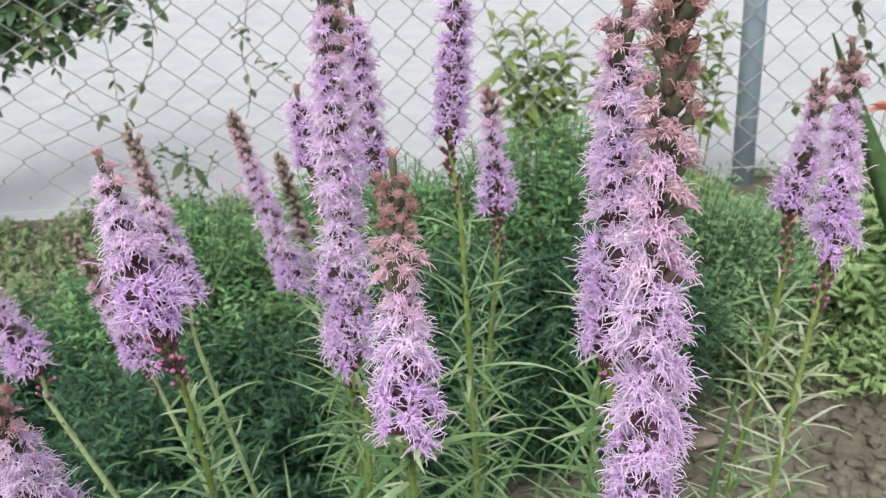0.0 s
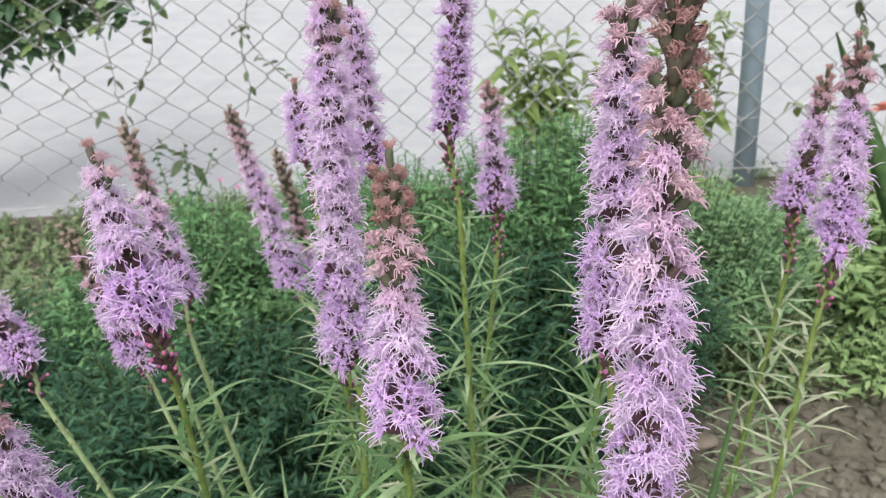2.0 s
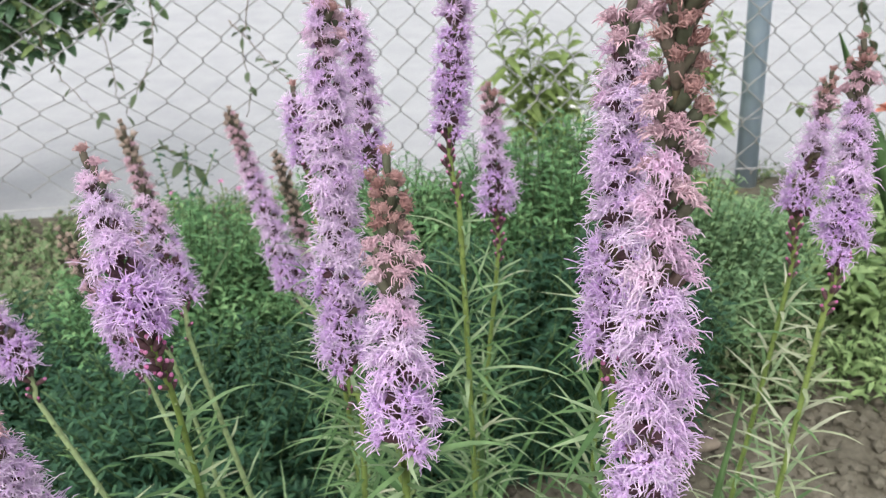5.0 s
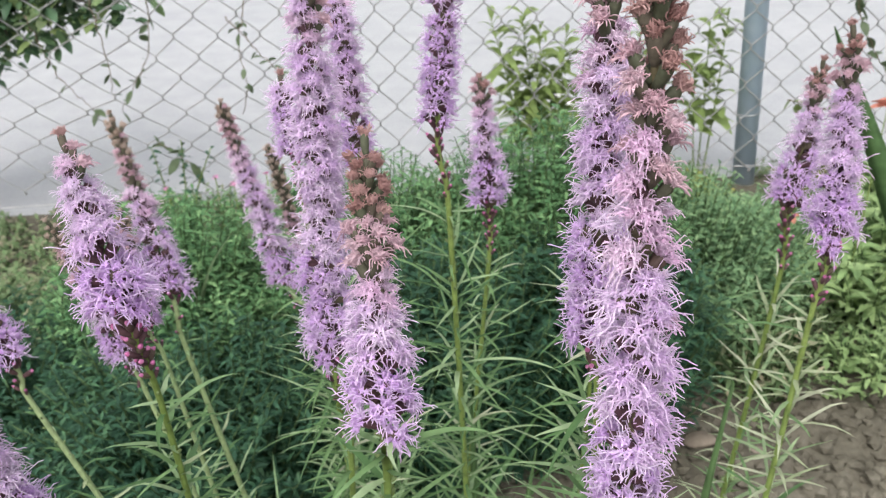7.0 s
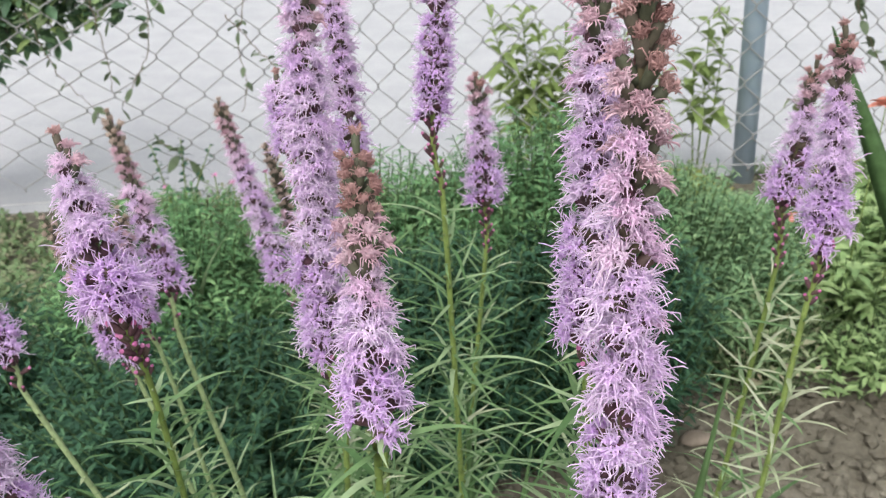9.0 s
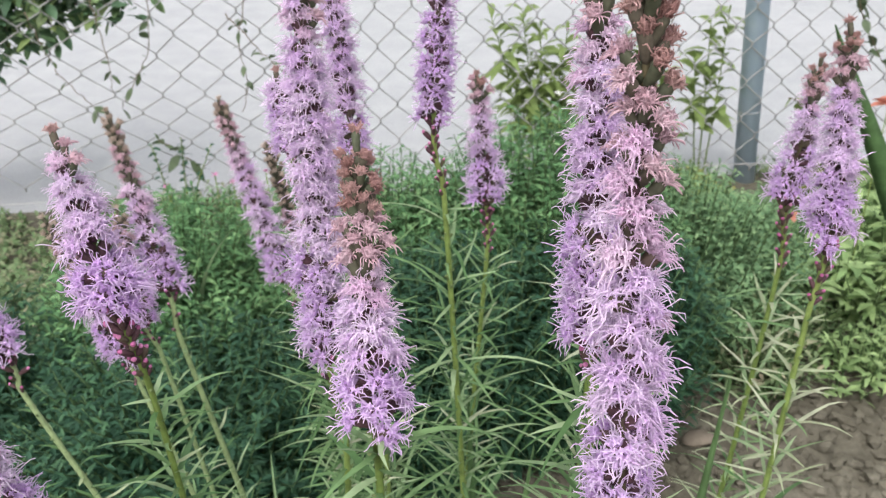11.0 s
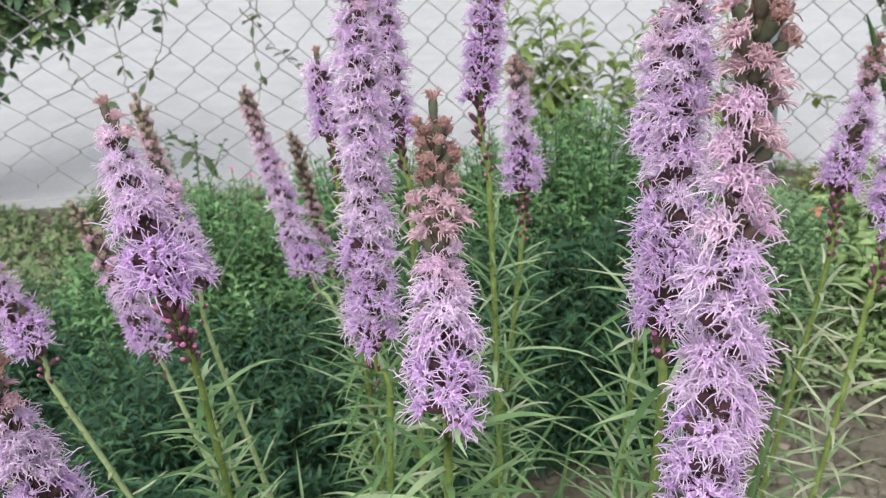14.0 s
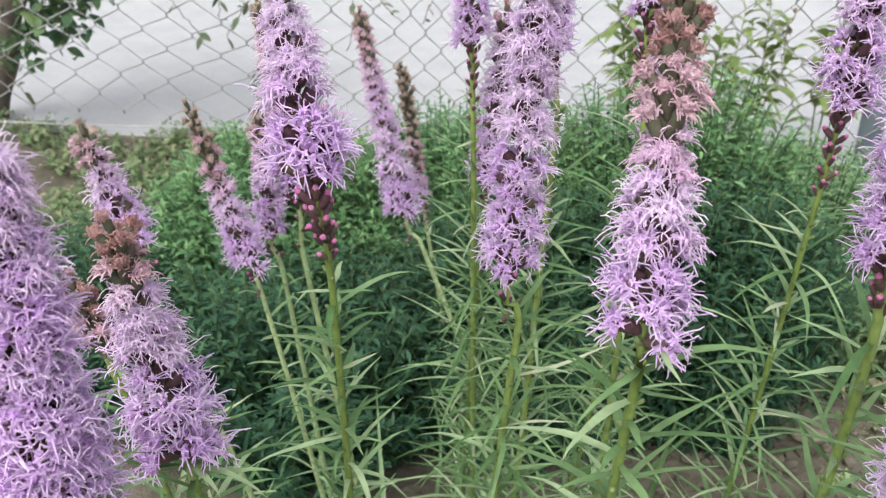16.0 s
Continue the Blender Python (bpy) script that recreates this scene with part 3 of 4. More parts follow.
def ground_weeds(seed, name, box, count, label, mats, tall=0.05, leaf=(0.02, 0.008), keep=None):
    """Low weeds scattered over a stretch of ground: rosettes and small upright shoots, as one mat."""
    rng = np.random.default_rng(seed)
    P, D, L, Wd = [], [], [], []
    x0, y0, x1, y1 = box
    for i in range(count):
        x, y = rng.uniform(x0, x1), rng.uniform(y0, y1)
        if noise.noise(Vector((x * 5, y * 5, seed))) < -0.12 or (keep and not keep(x, y)):
            continue
        z = relief(x, y)
        h = tall * rng.uniform(0.1, 1.0)
        for k in range(rng.integers(5, 10)):
            a = rng.uniform(0, 6.283)
            lf = rng.uniform(0.1, 1.2)
            P.append((x + rng.normal(0, 0.006), y + rng.normal(0, 0.006), z + h * rng.uniform(0, 1)))
            D.append((math.cos(a) * math.cos(lf), math.sin(a) * math.cos(lf), math.sin(lf)))
            q = rng.uniform(0.6, 1.4)
            L.append(leaf[0] * q), Wd.append(leaf[1] * q)
    V, F = many_leaves(np.array(P), np.array(D), np.array(L), np.array(Wd), rng)
    ob = new(name, mesh_of(name, V, F, mats))
    tagged(ob, label, "weeds", kind="stuff")


def oval_leaves(P, D, L, Wd, rng, droop=0.2):
    """Broader leaves with a rounded outline."""
    n = len(P)
    D = D / np.linalg.norm(D, axis=1, keepdims=True)
    side = np.cross(D, [0, 0, 1.0]) + rng.normal(0, 0.4, (n, 3))
    side -= (side * D).sum(1, keepdims=True) * D
    side /= np.linalg.norm(side, axis=1, keepdims=True)
    up = np.cross(side, D)
    L, Wd = L[:, None], Wd[:, None]
    rows, low = [], np.array([0, 0, -1.0])
    for t, w in ((0.0, 0.06), (0.18, 0.62), (0.42, 1.0), (0.68, 0.82), (0.88, 0.42), (1.0, 0.04)):
        c = P + D * L * t + low * L * droop * t * t
        rows += [c - side * Wd * w / 2 + up * Wd * 0.14 * w, c, c + side * Wd * w / 2 + up * Wd * 0.14 * w]
    V = np.stack(rows, 1).reshape(-1, 3)
    base = [(3 * i + k, 3 * i + k + 1, 3 * i + k + 4, 3 * i + k + 3) for i in range(5) for k in (0, 1)]
    return V, [tuple(i * 18 + k for k in q) for i in range(n) for q in base]


def fence_tree():
    """An old shrubby tree at the fence, its twigs hanging low."""
    rng = np.random.default_rng(8)
    tree = thing("small_tree", (-0.80, 0.13, 0), "dark-leaved small tree with drooping twigs beside the fence", "tree")
    way = [(0.06, 0, -0.03), (0.13, 0.01, 0.16), (0.19, 0.02, 0.33), (0.30, 0.04, 0.62), (0.33, 0.05, 0.95), (0.32, 0.05, 1.35)]
    pts, _ = spline(way, 30)
    pts = pts + rng.normal(0, 0.002, pts.shape)
    V, F = tube(pts, np.linspace(0.036, 0.013, 30) * (1 + 0.12 * np.sin(np.arange(30) * 1.7)), 10)
    part("trunk", mesh_of("trunk", V, F, BARK), tree)
    P, D, L, Wd = [], [], [], []
    low = [(0.46, 0.40), (0.54, 0.41), (0.62, 0.44), (0.70, 0.47), (0.78, 0.50), (0.84, 0.53), (0.42, 0.37), (0.36, 0.27), (0.28, 0.19), (0.24, 0.17), (0.38, 0.31), (0.50, 0.44), (0.58, 0.46), (0.66, 0.50), (0.44, 0.45), (0.50, 0.50), (0.30, 0.28), (0.34, 0.36)]
    for i in range(28):
        k = rng.integers(9, 30)
        foot = pts[k]
        a = rng.uniform(0, 6.283)
        out = rng.uniform(0.15, 0.62)
        if i < 18:                       # low boughs reach along the fence and droop
            a, out = rng.uniform(-0.35, 0.2), rng.uniform(0.15, 0.78)
            foot = pts[rng.integers(9, 18)]
        sag = rng.uniform(0.05, 0.28)
        end = foot + np.array([out * math.cos(a), 0.55 * out * math.sin(a), rng.uniform(-0.02, 0.22) - sag * (i < 18) * 0.6])
        if i < len(low):
            end = np.array([low[i][0], rng.uniform(-0.09, 0.08), low[i][1] + 0.012])
        end[2] = max(end[2], 0.50) if i >= len(low) else end[2]
        mid = (foot + end) / 2 + np.array([0, 0, 0.10])
        twig, total = spline([foot, mid, end], 14)
        V, F = tube(twig, np.linspace(0.007, 0.0014, 14), 5)
        part("limb", mesh_of("limb", V, F, BARK), tree)
        n = int(total / (0.0040 if i < len(low) else 0.0095))
        for j in range(n):
            f = (0.5 + 0.5 * j / n) if i < len(low) else (0.22 + 0.78 * j / n)
            p = np.array([np.interp(f, np.linspace(0, 1, 14), twig[:, c]) for c in range(3)]) + rng.normal(0, 0.022, 3)
            t = rng.uniform(0, 6.283)
            lf = rng.uniform(-0.9, 0.5)
            P.append(p), D.append((math.cos(t) * math.cos(lf), math.sin(t) * math.cos(lf), math.sin(lf)))
            q = rng.uniform(0.6, 1.25)
            L.append(0.040 * q), Wd.append(0.023 * q)
    V, F = oval_leaves(np.array(P), np.array(D), np.array(L), np.array(Wd), rng)
    part("crown", mesh_of("crown", V, F, TREE_LEAF), tree, kind="stuff")


def vine(seed, line, leaves, label, size=0.022, mat=None):
    """A thin climber on the wire: a twisting stem with a few leaves."""
    rng = np.random.default_rng(seed)
    v = thing("fence_vine", tuple(line[0]), label, "vine", "climbers on the fence")
    pts, total = spline(np.array(line) - np.array(line[0]), 26)
    pts = pts + rng.normal(0, 0.0022, pts.shape)
    V, F = tube(pts, np.linspace(0.0015, 0.0008, 26), 5)
    part("twig", mesh_of("twig", V, F, TWIG), v)
    for i in range(leaves):
        p = pts[rng.integers(2, 26)]
        a, lf = rng.uniform(0, 6.283), rng.uniform(-1.0, 0.7)
        q = size * rng.uniform(0.55, 1.35)
        V, F = oval_leaves(np.array([p]), np.array([(math.cos(a) * math.cos(lf), math.sin(a) * math.cos(lf) * 0.6, math.sin(lf))]), np.array([q]), np.array([q * rng.uniform(0.4, 0.65)]), rng)
        part("leaf", mesh_of("leaf", V, F, mat or VINE_LEAF), v)


def shoot_shrub(seed, place, tips, label, leaf=(0.055, 0.018), mat=None, low=0.35, gap=0.016):
    """A loose shrub of a few upright shoots with lance-shaped leaves."""
    rng = np.random.default_rng(seed)
    sh = thing("young_shrub", (*place, 0), label, "shrub", "shrubs along the fence")
    for tip in tips:
        tip = np.array(tip) - np.array([*place, 0])
        foot = np.array([tip[0] * 0.3, tip[1] * 0.3, -0.01])
        pts, total = spline([foot, (foot + tip) / 2 + rng.normal(0, 0.015, 3), tip], 16)
        V, F = tube(pts, np.linspace(0.0028, 0.001, 16), 5)
        part("shoot", mesh_of("shoot", V, F, STEM), sh)
        turn = rng.uniform(0, 6)
        s = low * total
        P, D, L, Wd = [], [], [], []
        while s < total:
            turn += 2.39996
            f = s / total
            lf = rng.uniform(-0.1, 0.8) + 0.4 * f
            P.append([np.interp(f, np.linspace(0, 1, 16), pts[:, c]) for c in range(3)])
            D.append((math.cos(turn) * math.cos(lf), math.sin(turn) * math.cos(lf), math.sin(lf)))
            q = rng.uniform(0.7, 1.2) * (1.1 - 0.4 * f)
            L.append(leaf[0] * q), Wd.append(leaf[1] * q)
            s += gap * rng.uniform(0.7, 1.3)
        for p, d, l, w in zip(P, D, L, Wd):
            V, F = oval_leaves(np.array([p]), np.array([d]), np.array([l]), np.array([w]), rng, 0.6)
            part("leaf", mesh_of("leaf", V, F, mat or SHRUB_LEAF), sh)


def sword_plant(seed, place, tips, label, breadth=0.026):
    """A fan of stiff sword-shaped leaves."""
    rng = np.random.default_rng(seed)
    pl = thing("sword_leaf_plant", (*place, 0), label, "plant")
    for tip in tips:
        tip = np.array(tip) - np.array([*place, 0])
        foot = np.array([tip[0] * 0.08, tip[1] * 0.08, -0.01])
        pts, total = spline([foot, foot * 0.5 + tip * 0.5 + np.array([0, 0, 0.02]), tip], 18)
        V = []
        side = unit(np.cross(tip - foot, [rng.normal(0, 0.2), 1.0, 0.1]))
        for i, p in enumerate(pts):
            t = i / 17
            w = breadth * (0.7 + 0.5 * t if t < 0.6 else 1.0 * (1 - (t - 0.6) / 0.4) ** 0.7)
            V += [p - side * w / 2, p + np.array([0, -0.003, 0]), p + side * w / 2, p + np.array([0, 0.0015, 0])]
        F = [(4 * i + k, 4 * i + (k + 1) % 4, 4 * i + 4 + (k + 1) % 4, 4 * i + 4 + k) for i in range(17) for k in range(4)]
        part("leaf", mesh_of("leaf", V, F, BLADE), pl)


def small_bloom(seed, place, petals, size, label, mat, name="small_flower", group=""):
    rng = np.random.default_rng(seed)
    fl = thing(name, (place[0], place[1], 0), label, "flower", group)
    z = place[2]
    V, F = tube([(0, 0, -0.01), (0.006, 0.004, z * 0.5), (0, 0, z)], [0.0016, 0.0013, 0.001], 5)
    part("stem", mesh_of("stem", V, F, STEM), fl)
    for i in range(petals):
        a = i * 2 * np.pi / petals + rng.normal(0, 0.2)
        lf = rng.uniform(0.1, 0.9)
        V, F = oval_leaves(np.array([(0, 0, z)]), np.array([(math.cos(a) * math.cos(lf), math.sin(a) * math.cos(lf), math.sin(lf))]), np.array([size * rng.uniform(0.8, 1.2)]), np.array([size * 0.6]), rng, 0.3)
        part("petal", mesh_of("petal", V, F, mat), fl)


def clods(seed, box, count):
    """Crumbs and clods of soil lying on the bed."""
    rng = np.random.default_rng(seed)
    pieces = []
    for i in range(count):
        x, y = rng.uniform(box[0], box[2]), rng.uniform(box[1], box[3])
        r = 0.002 + 0.012 * rng.random() ** 3
        bm = bmesh.new()
        bmesh.ops.create_icosphere(bm, subdivisions=1, radius=r)
        sq = rng.uniform(0.55, 0.9)
        V = [np.array(v.co) * (1 + rng.normal(0, 0.24)) * [1, rng.uniform(0.9, 1.1), sq] + [x, y, relief(x, y) + r * 0.25] for v in bm.verts]
        F = [tuple(v.index for v in f.verts) for f in bm.faces]
        bm.free()
        pieces.append((V, F, 0))
    V, F, S = joined(pieces)
    tagged(new("soil_clods", mesh_of("soil_clods", V, F, SOIL, smooth=False)), "crumbly clods of dry brown soil on the bed", "soil", kind="stuff")


def stone(seed, place, r, label):
    rng = np.random.default_rng(seed)
    bm = bmesh.new()
    bmesh.ops.create_icosphere(bm, subdivisions=3, radius=r)
    V = [np.array(v.co) * (1 + 0.22 * noise.noise(v.co * 40 + Vector((seed, 0, 0)))) * [1.3, 0.9, 0.42] for v in bm.verts]
    F = [tuple(v.index for v in f.verts) for f in bm.faces]
    bm.free()
    ob = new("stone", mesh_of("stone", V, F, STONE))
    ob.location = (*place, relief(*place) + r * 0.3)
    tagged(ob, label, "stone")


# ---- the place ----
ground()
road()
chain_fence()
fence_post(1.536, -0.078, 1.25, "blue-grey painted steel fence post leaning slightly")
fence_post(-1.45, 0.0, 1.25, "blue-grey painted steel fence post standing upright")

STARS = "lilac blazing star "
blazing_star(401, [(0.4012, -1.6150, 0.7733), (0.4160, -1.6250, 0.6790), (0.4189, -1.6200, 0.6500), (0.4222, -1.6150, 0.5689), (0.4341, -1.6040, 0.2560), (0.4476, -1.5950, 0.0000)],
             (0.008, 0.0212), STARS + "with pink-brown faded tip and magenta buds, leaning", fade=0.12, aged=0.14, fresh=0.35, thick=0.0020, buds=1.4, leaf=0.66, fuller=([0, 0.1, 0.3, 0.5, 0.75, 1], [0.0038, 0.0065, 0.0105, 0.0148, 0.0195, 0.0215]))
blazing_star(402, [(0.2849, -1.3700, 0.6257), (0.3232, -1.3700, 0.4840), (0.3259, -1.3700, 0.4724), (0.3470, -1.3700, 0.3648), (0.3805, -1.3590, 0.1641), (0.4183, -1.3500, 0.0000)],
             (0.0062, 0.018), STARS + "half faded to brown, low and leaning", fade=0.4, aged=0.12, fresh=0.3, pale=True, buds=0.5, thick=0.0023)
blazing_star(403, [(0.3165, -1.2750, 0.6760), (0.3462, -1.3000, 0.5074), (0.3470, -1.3000, 0.4699), (0.3774, -1.3000, 0.2807), (0.3986, -1.2890, 0.1263), (0.4226, -1.2800, 0.0000)],
             (0.0080, 0.0205), STARS + "slender, with a long beige faded top", fade=0.3, aged=0.25, fresh=0.3, pale=True, buds=0.3, thick=0.0028)
blazing_star(404, [(0.3193, -1.3100, 0.6025), (0.3225, -1.3100, 0.4802), (0.3296, -1.3100, 0.4636), (0.3457, -1.3100, 0.3409), (0.3667, -1.2990, 0.1534), (0.3903, -1.2900, 0.0000)],
             (0.0062, 0.016), STARS + "short and slender on a pale stem", fade=0.25, aged=0.2, fresh=0.3, pale=True, buds=0.5, thick=0.0025)
blazing_star(405, [(0.3754, -1.1000, 0.6296), (0.4285, -1.1000, 0.3932), (0.4416, -1.1000, 0.3754), (0.5000, -1.1000, 0.2223), (0.5398, -1.0890, 0.1001), (0.5848, -1.0800, 0.0000)],
             (0.0095, 0.0245), STARS + "slender, leaning over the green bush", fade=0.16, aged=0.2, fresh=0.25, pale=True, buds=0.2, thick=0.0030)
blazing_star(406, [(0.4170, -1.0600, 0.5639), (0.4448, -1.0600, 0.3949), (0.4501, -1.0600, 0.3649), (0.4745, -1.0600, 0.2354), (0.4954, -1.0490, 0.1059), (0.5190, -1.0400, 0.0000)],
             (0.01, 0.013), STARS + "mostly brown and faded, behind another spike", fade=0.7, aged=0.2, fresh=0.0, pale=True, thick=0.0025)
blazing_star(407, [(0.4751, -1.4200, 0.7424), (0.4799, -1.4200, 0.6814), (0.4831, -1.4200, 0.6334), (0.4864, -1.4200, 0.5836), (0.5042, -1.4090, 0.2626), (0.5243, -1.4000, 0.0000)],
             (0.011, 0.0135), STARS + "short and purple, above a row of closed buds", fade=0.0, aged=0.05, fresh=0.6, thick=0.0022)
blazing_star(408, [(0.5054, -1.5500, 0.8439), (0.5012, -1.5500, 0.5977), (0.5088, -1.5500, 0.5858), (0.5058, -1.5500, 0.4876), (0.4990, -1.5390, 0.2194), (0.4912, -1.5300, 0.0000)],
             (0.008, 0.0172), STARS + "tall, pale and shaggy, with a brown top", fade=0.1, aged=0.12, fresh=0.25, buds=0.4, skew=0.06, fuller=([0, 0.1, 0.35, 0.9, 1], [0.006, 0.009, 0.0155, 0.0175, 0.0175]), thick=0.0024)
blazing_star(409, [(0.5161, -1.4600, 0.8048), (0.5251, -1.4600, 0.6859), (0.5299, -1.4600, 0.6698), (0.5303, -1.4600, 0.6197), (0.5325, -1.4490, 0.2788), (0.5351, -1.4400, 0.0000)],
             (0.01, 0.0135), STARS + "pale and shaggy, standing close behind another", fade=0.0, aged=0.12, fresh=0.3, thick=0.0022)
blazing_star(410, [(0.5005, -1.4000, 0.7076), (0.4952, -1.4000, 0.5841), (0.4951, -1.4000, 0.5717), (0.4945, -1.4000, 0.5053), (0.4924, -1.3890, 0.2274), (0.4899, -1.3800, 0.0000)],
             (0.01, 0.0145), STARS + "short and pale, close behind a taller one", fade=0.05, aged=0.2, fresh=0.4, thick=0.0022)
blazing_star(411, [(0.5296, -1.6790, 0.7890), (0.5298, -1.7050, 0.6720), (0.5300, -1.7060, 0.6680), (0.5300, -1.7040, 0.6400), (0.5284, -1.6890, 0.2872), (0.5273, -1.6800, 0.0000)],
             (0.0066, 0.0156), STARS + "with a rust-brown faded top and shaggy lilac foot", fade=0.4, aged=0.18, fresh=0.18, thick=0.0021, dense=1.1, leaf=0.75,
             fuller=([0, 0.11, 0.3, 0.49, 0.67, 0.86, 1], [0.004, 0.0066, 0.0088, 0.0110, 0.0140, 0.0176, 0.0170]))
blazing_star(412, [(0.5828, -1.4600, 0.8475), (0.5744, -1.4600, 0.7065), (0.5807, -1.4600, 0.6622), (0.5922, -1.4600, 0.3983), (0.6003, -1.4490, 0.1792), (0.6094, -1.4400, 0.0000)],
             (0.011, 0.0145), STARS + "tall and purple, on a long green leafy stem", fade=0.05, aged=0.15, fresh=0.5, thick=0.0023)
blazing_star(413, [(0.6236, -1.3100, 0.7038), (0.6315, -1.3100, 0.5787), (0.6319, -1.3100, 0.5393), (0.6196, -1.3100, 0.3740), (0.6065, -1.2990, 0.1683), (0.5918, -1.2900, 0.0000)],
             (0.0095, 0.0205), STARS + "small, with pinkish faded tip", fade=0.15, aged=0.25, fresh=0.3, thick=0.0024)
blazing_star(414, [(0.6161, -1.7220, 0.8754), (0.6257, -1.7220, 0.6432), (0.6255, -1.7220, 0.6373), (0.6263, -1.7220, 0.6084), (0.6348, -1.7110, 0.2738), (0.6443, -1.7020, 0.0000)],
             (0.0125, 0.0185), STARS + "very tall and thick, browning towards its top", fade=0.31, aged=0.16, fresh=0.22, thick=0.0026, dense=0.86, skew=0.11)
blazing_star(415, [(0.6210, -1.6600, 0.8380), (0.6268, -1.6600, 0.6759), (0.6292, -1.6600, 0.6586), (0.6318, -1.6600, 0.5901), (0.6424, -1.6490, 0.2655), (0.6543, -1.6400, 0.0000)],
             (0.012, 0.0165), STARS + "tall, standing close behind a thicker one", fade=0.08, aged=0.15, fresh=0.35, thick=0.0024)
blazing_star(416, [(0.6748, -1.4900, 0.7737), (0.6785, -1.4900, 0.6721), (0.6791, -1.4900, 0.6287), (0.6775, -1.4900, 0.4365), (0.6757, -1.4790, 0.1964), (0.6738, -1.4700, 0.0000)],
             (0.0135, 0.0205), STARS + "purple, with sparse closed buds below", fade=0.12, aged=0.15, fresh=0.4, thick=0.0019)
blazing_star(417, [(0.7921, -1.5400, 0.7882), (0.8058, -1.5400, 0.6507), (0.8035, -1.5400, 0.6088), (0.7992, -1.5400, 0.4508), (0.7934, -1.5290, 0.2029), (0.7869, -1.5200, 0.0000)],
             (0.0062, 0.0185), STARS + "with a pinkish top, beside bare soil", fade=0.22, aged=0.12, fresh=0.3, thick=0.0022, dry=0.6, leafy=0.75, buds=1.0)
blazing_star(418, [(0.8370, -1.4400, 0.7422), (0.8319, -1.4400, 0.6278), (0.8357, -1.4400, 0.5810), (0.8233, -1.4400, 0.3660), (0.8133, -1.4290, 0.1647), (0.8021, -1.4200, 0.0000)],
             (0.0062, 0.0175), STARS + "with a pinkish top, close behind another", fade=0.25, aged=0.12, fresh=0.35, thick=0.0022, dry=0.6, leafy=0.75, buds=1.0)
blazing_star(419, [(0.2352, -1.4300, 0.6288), (0.2610, -1.4300, 0.5331), (0.2621, -1.4300, 0.5074), (0.3110, -1.4300, 0.3440), (0.3533, -1.4190, 0.1548), (0.4010, -1.4100, 0.0000)],
             (0.009, 0.019), STARS + "small, brown-tipped, leaning out over low weeds", fade=0.22, aged=0.15, fresh=0.35, pale=True, buds=0.6, thick=0.0025)
blazing_star(420, [(0.3546, -1.6750, 0.6954), (0.3690, -1.6750, 0.5839), (0.3697, -1.6750, 0.5799), (0.3710, -1.6750, 0.5677), (0.4032, -1.6640, 0.2555), (0.4347, -1.6550, 0.0000)],
             (0.0075, 0.0215), STARS + "with a rust-brown faded top, leaning outwards", fade=0.26, aged=0.06, fresh=0.45, thick=0.0022)
blazing_star(421, [(0.3022, -1.6100, 0.6303), (0.3129, -1.6100, 0.5846), (0.3139, -1.6100, 0.5778), (0.3259, -1.6100, 0.5235), (0.3682, -1.5990, 0.2356), (0.4159, -1.5900, 0.0000)],
             (0.007, 0.011), STARS + "short, brown and faded, behind another", fade=0.8, aged=0.2, fresh=0.0, thick=0.002)
blazing_star(422, [(0.3580, -1.7430, 0.7560), (0.3548, -1.7430, 0.6261), (0.3545, -1.7430, 0.6211), (0.3540, -1.7430, 0.6084), (0.3312, -1.7320, 0.2738), (0.3125, -1.7230, 0.0000)],
             (0.010, 0.0215), STARS + "thick, pale and shaggy", fade=0.0, aged=0.02, fresh=0.75, thick=0.0024, dense=1.4)

# leafy bushes behind the flowers
BEHIND = "bushes behind the flowers"
bush(301, (0.80, -0.80), (0.26, 0.20, 0.520), 430, "dense green bush with narrow leaves behind the flowers", BUSH_LEAF, group=BEHIND)
bush(302, (0.52, -0.77), (0.26, 0.22, 0.455), 360, "dense green bush with narrow leaves behind the flowers", BUSH_LEAF, group=BEHIND)
bush(303, (0.22, -0.78), (0.25, 0.26, 0.405), 330, "dark green narrow-leaved bush beside the fence", BUSH_LEAF, group=BEHIND)
# the darker-leaved bushes carry painted shade for the gloom behind the stems
bush(304, (0.60, -1.00), (0.27, 0.16, 0.42), 340, "dark green narrow-leaved bush, shade painted into its leaf colour", BUSH_DARK_SHADED, group=BEHIND)
bush(305, (0.28, -1.05), (0.26, 0.20, 0.33), 243, "dark green narrow-leaved bush, shade painted into its leaf colour", BUSH_DARK_SHADED, group=BEHIND)
bush(306, (1.08, -0.70), (0.24, 0.22, 0.37), 243, "blue-green narrow-leaved bush beside bare soil", BUSH_PALE, group=BEHIND)
bush(307, (0.00, -0.88), (0.22, 0.26, 0.27), 216, "low dark green narrow-leaved bush", BUSH_DARK_SHADED, group=BEHIND)
bush(308, (1.34, -0.46), (0.20, 0.20, 0.175), 160, "low blue-green bush in front of the fence post", BUSH_PALE, group=BEHIND)
bush(309, (0.85, -0.95), (0.21, 0.16, 0.42), 300, "dense green narrow-leaved bush above bare soil, shade in its leaf colour", BUSH_DARK_SHADED, group=BEHIND)
bush(310, (-0.22, -0.62), (0.22, 0.26, 0.13), 130, "low spreading dull green bush near the fence", WEED_DULL, leaf=(0.022, 0.007), group=BEHIND)
bush(311, (1.29, -0.18), (0.13, 0.10, 0.13), 80, "small yellow-green bush at the foot of the fence", YELLOW_LEAF, leaf=(0.022, 0.009), group=BEHIND)
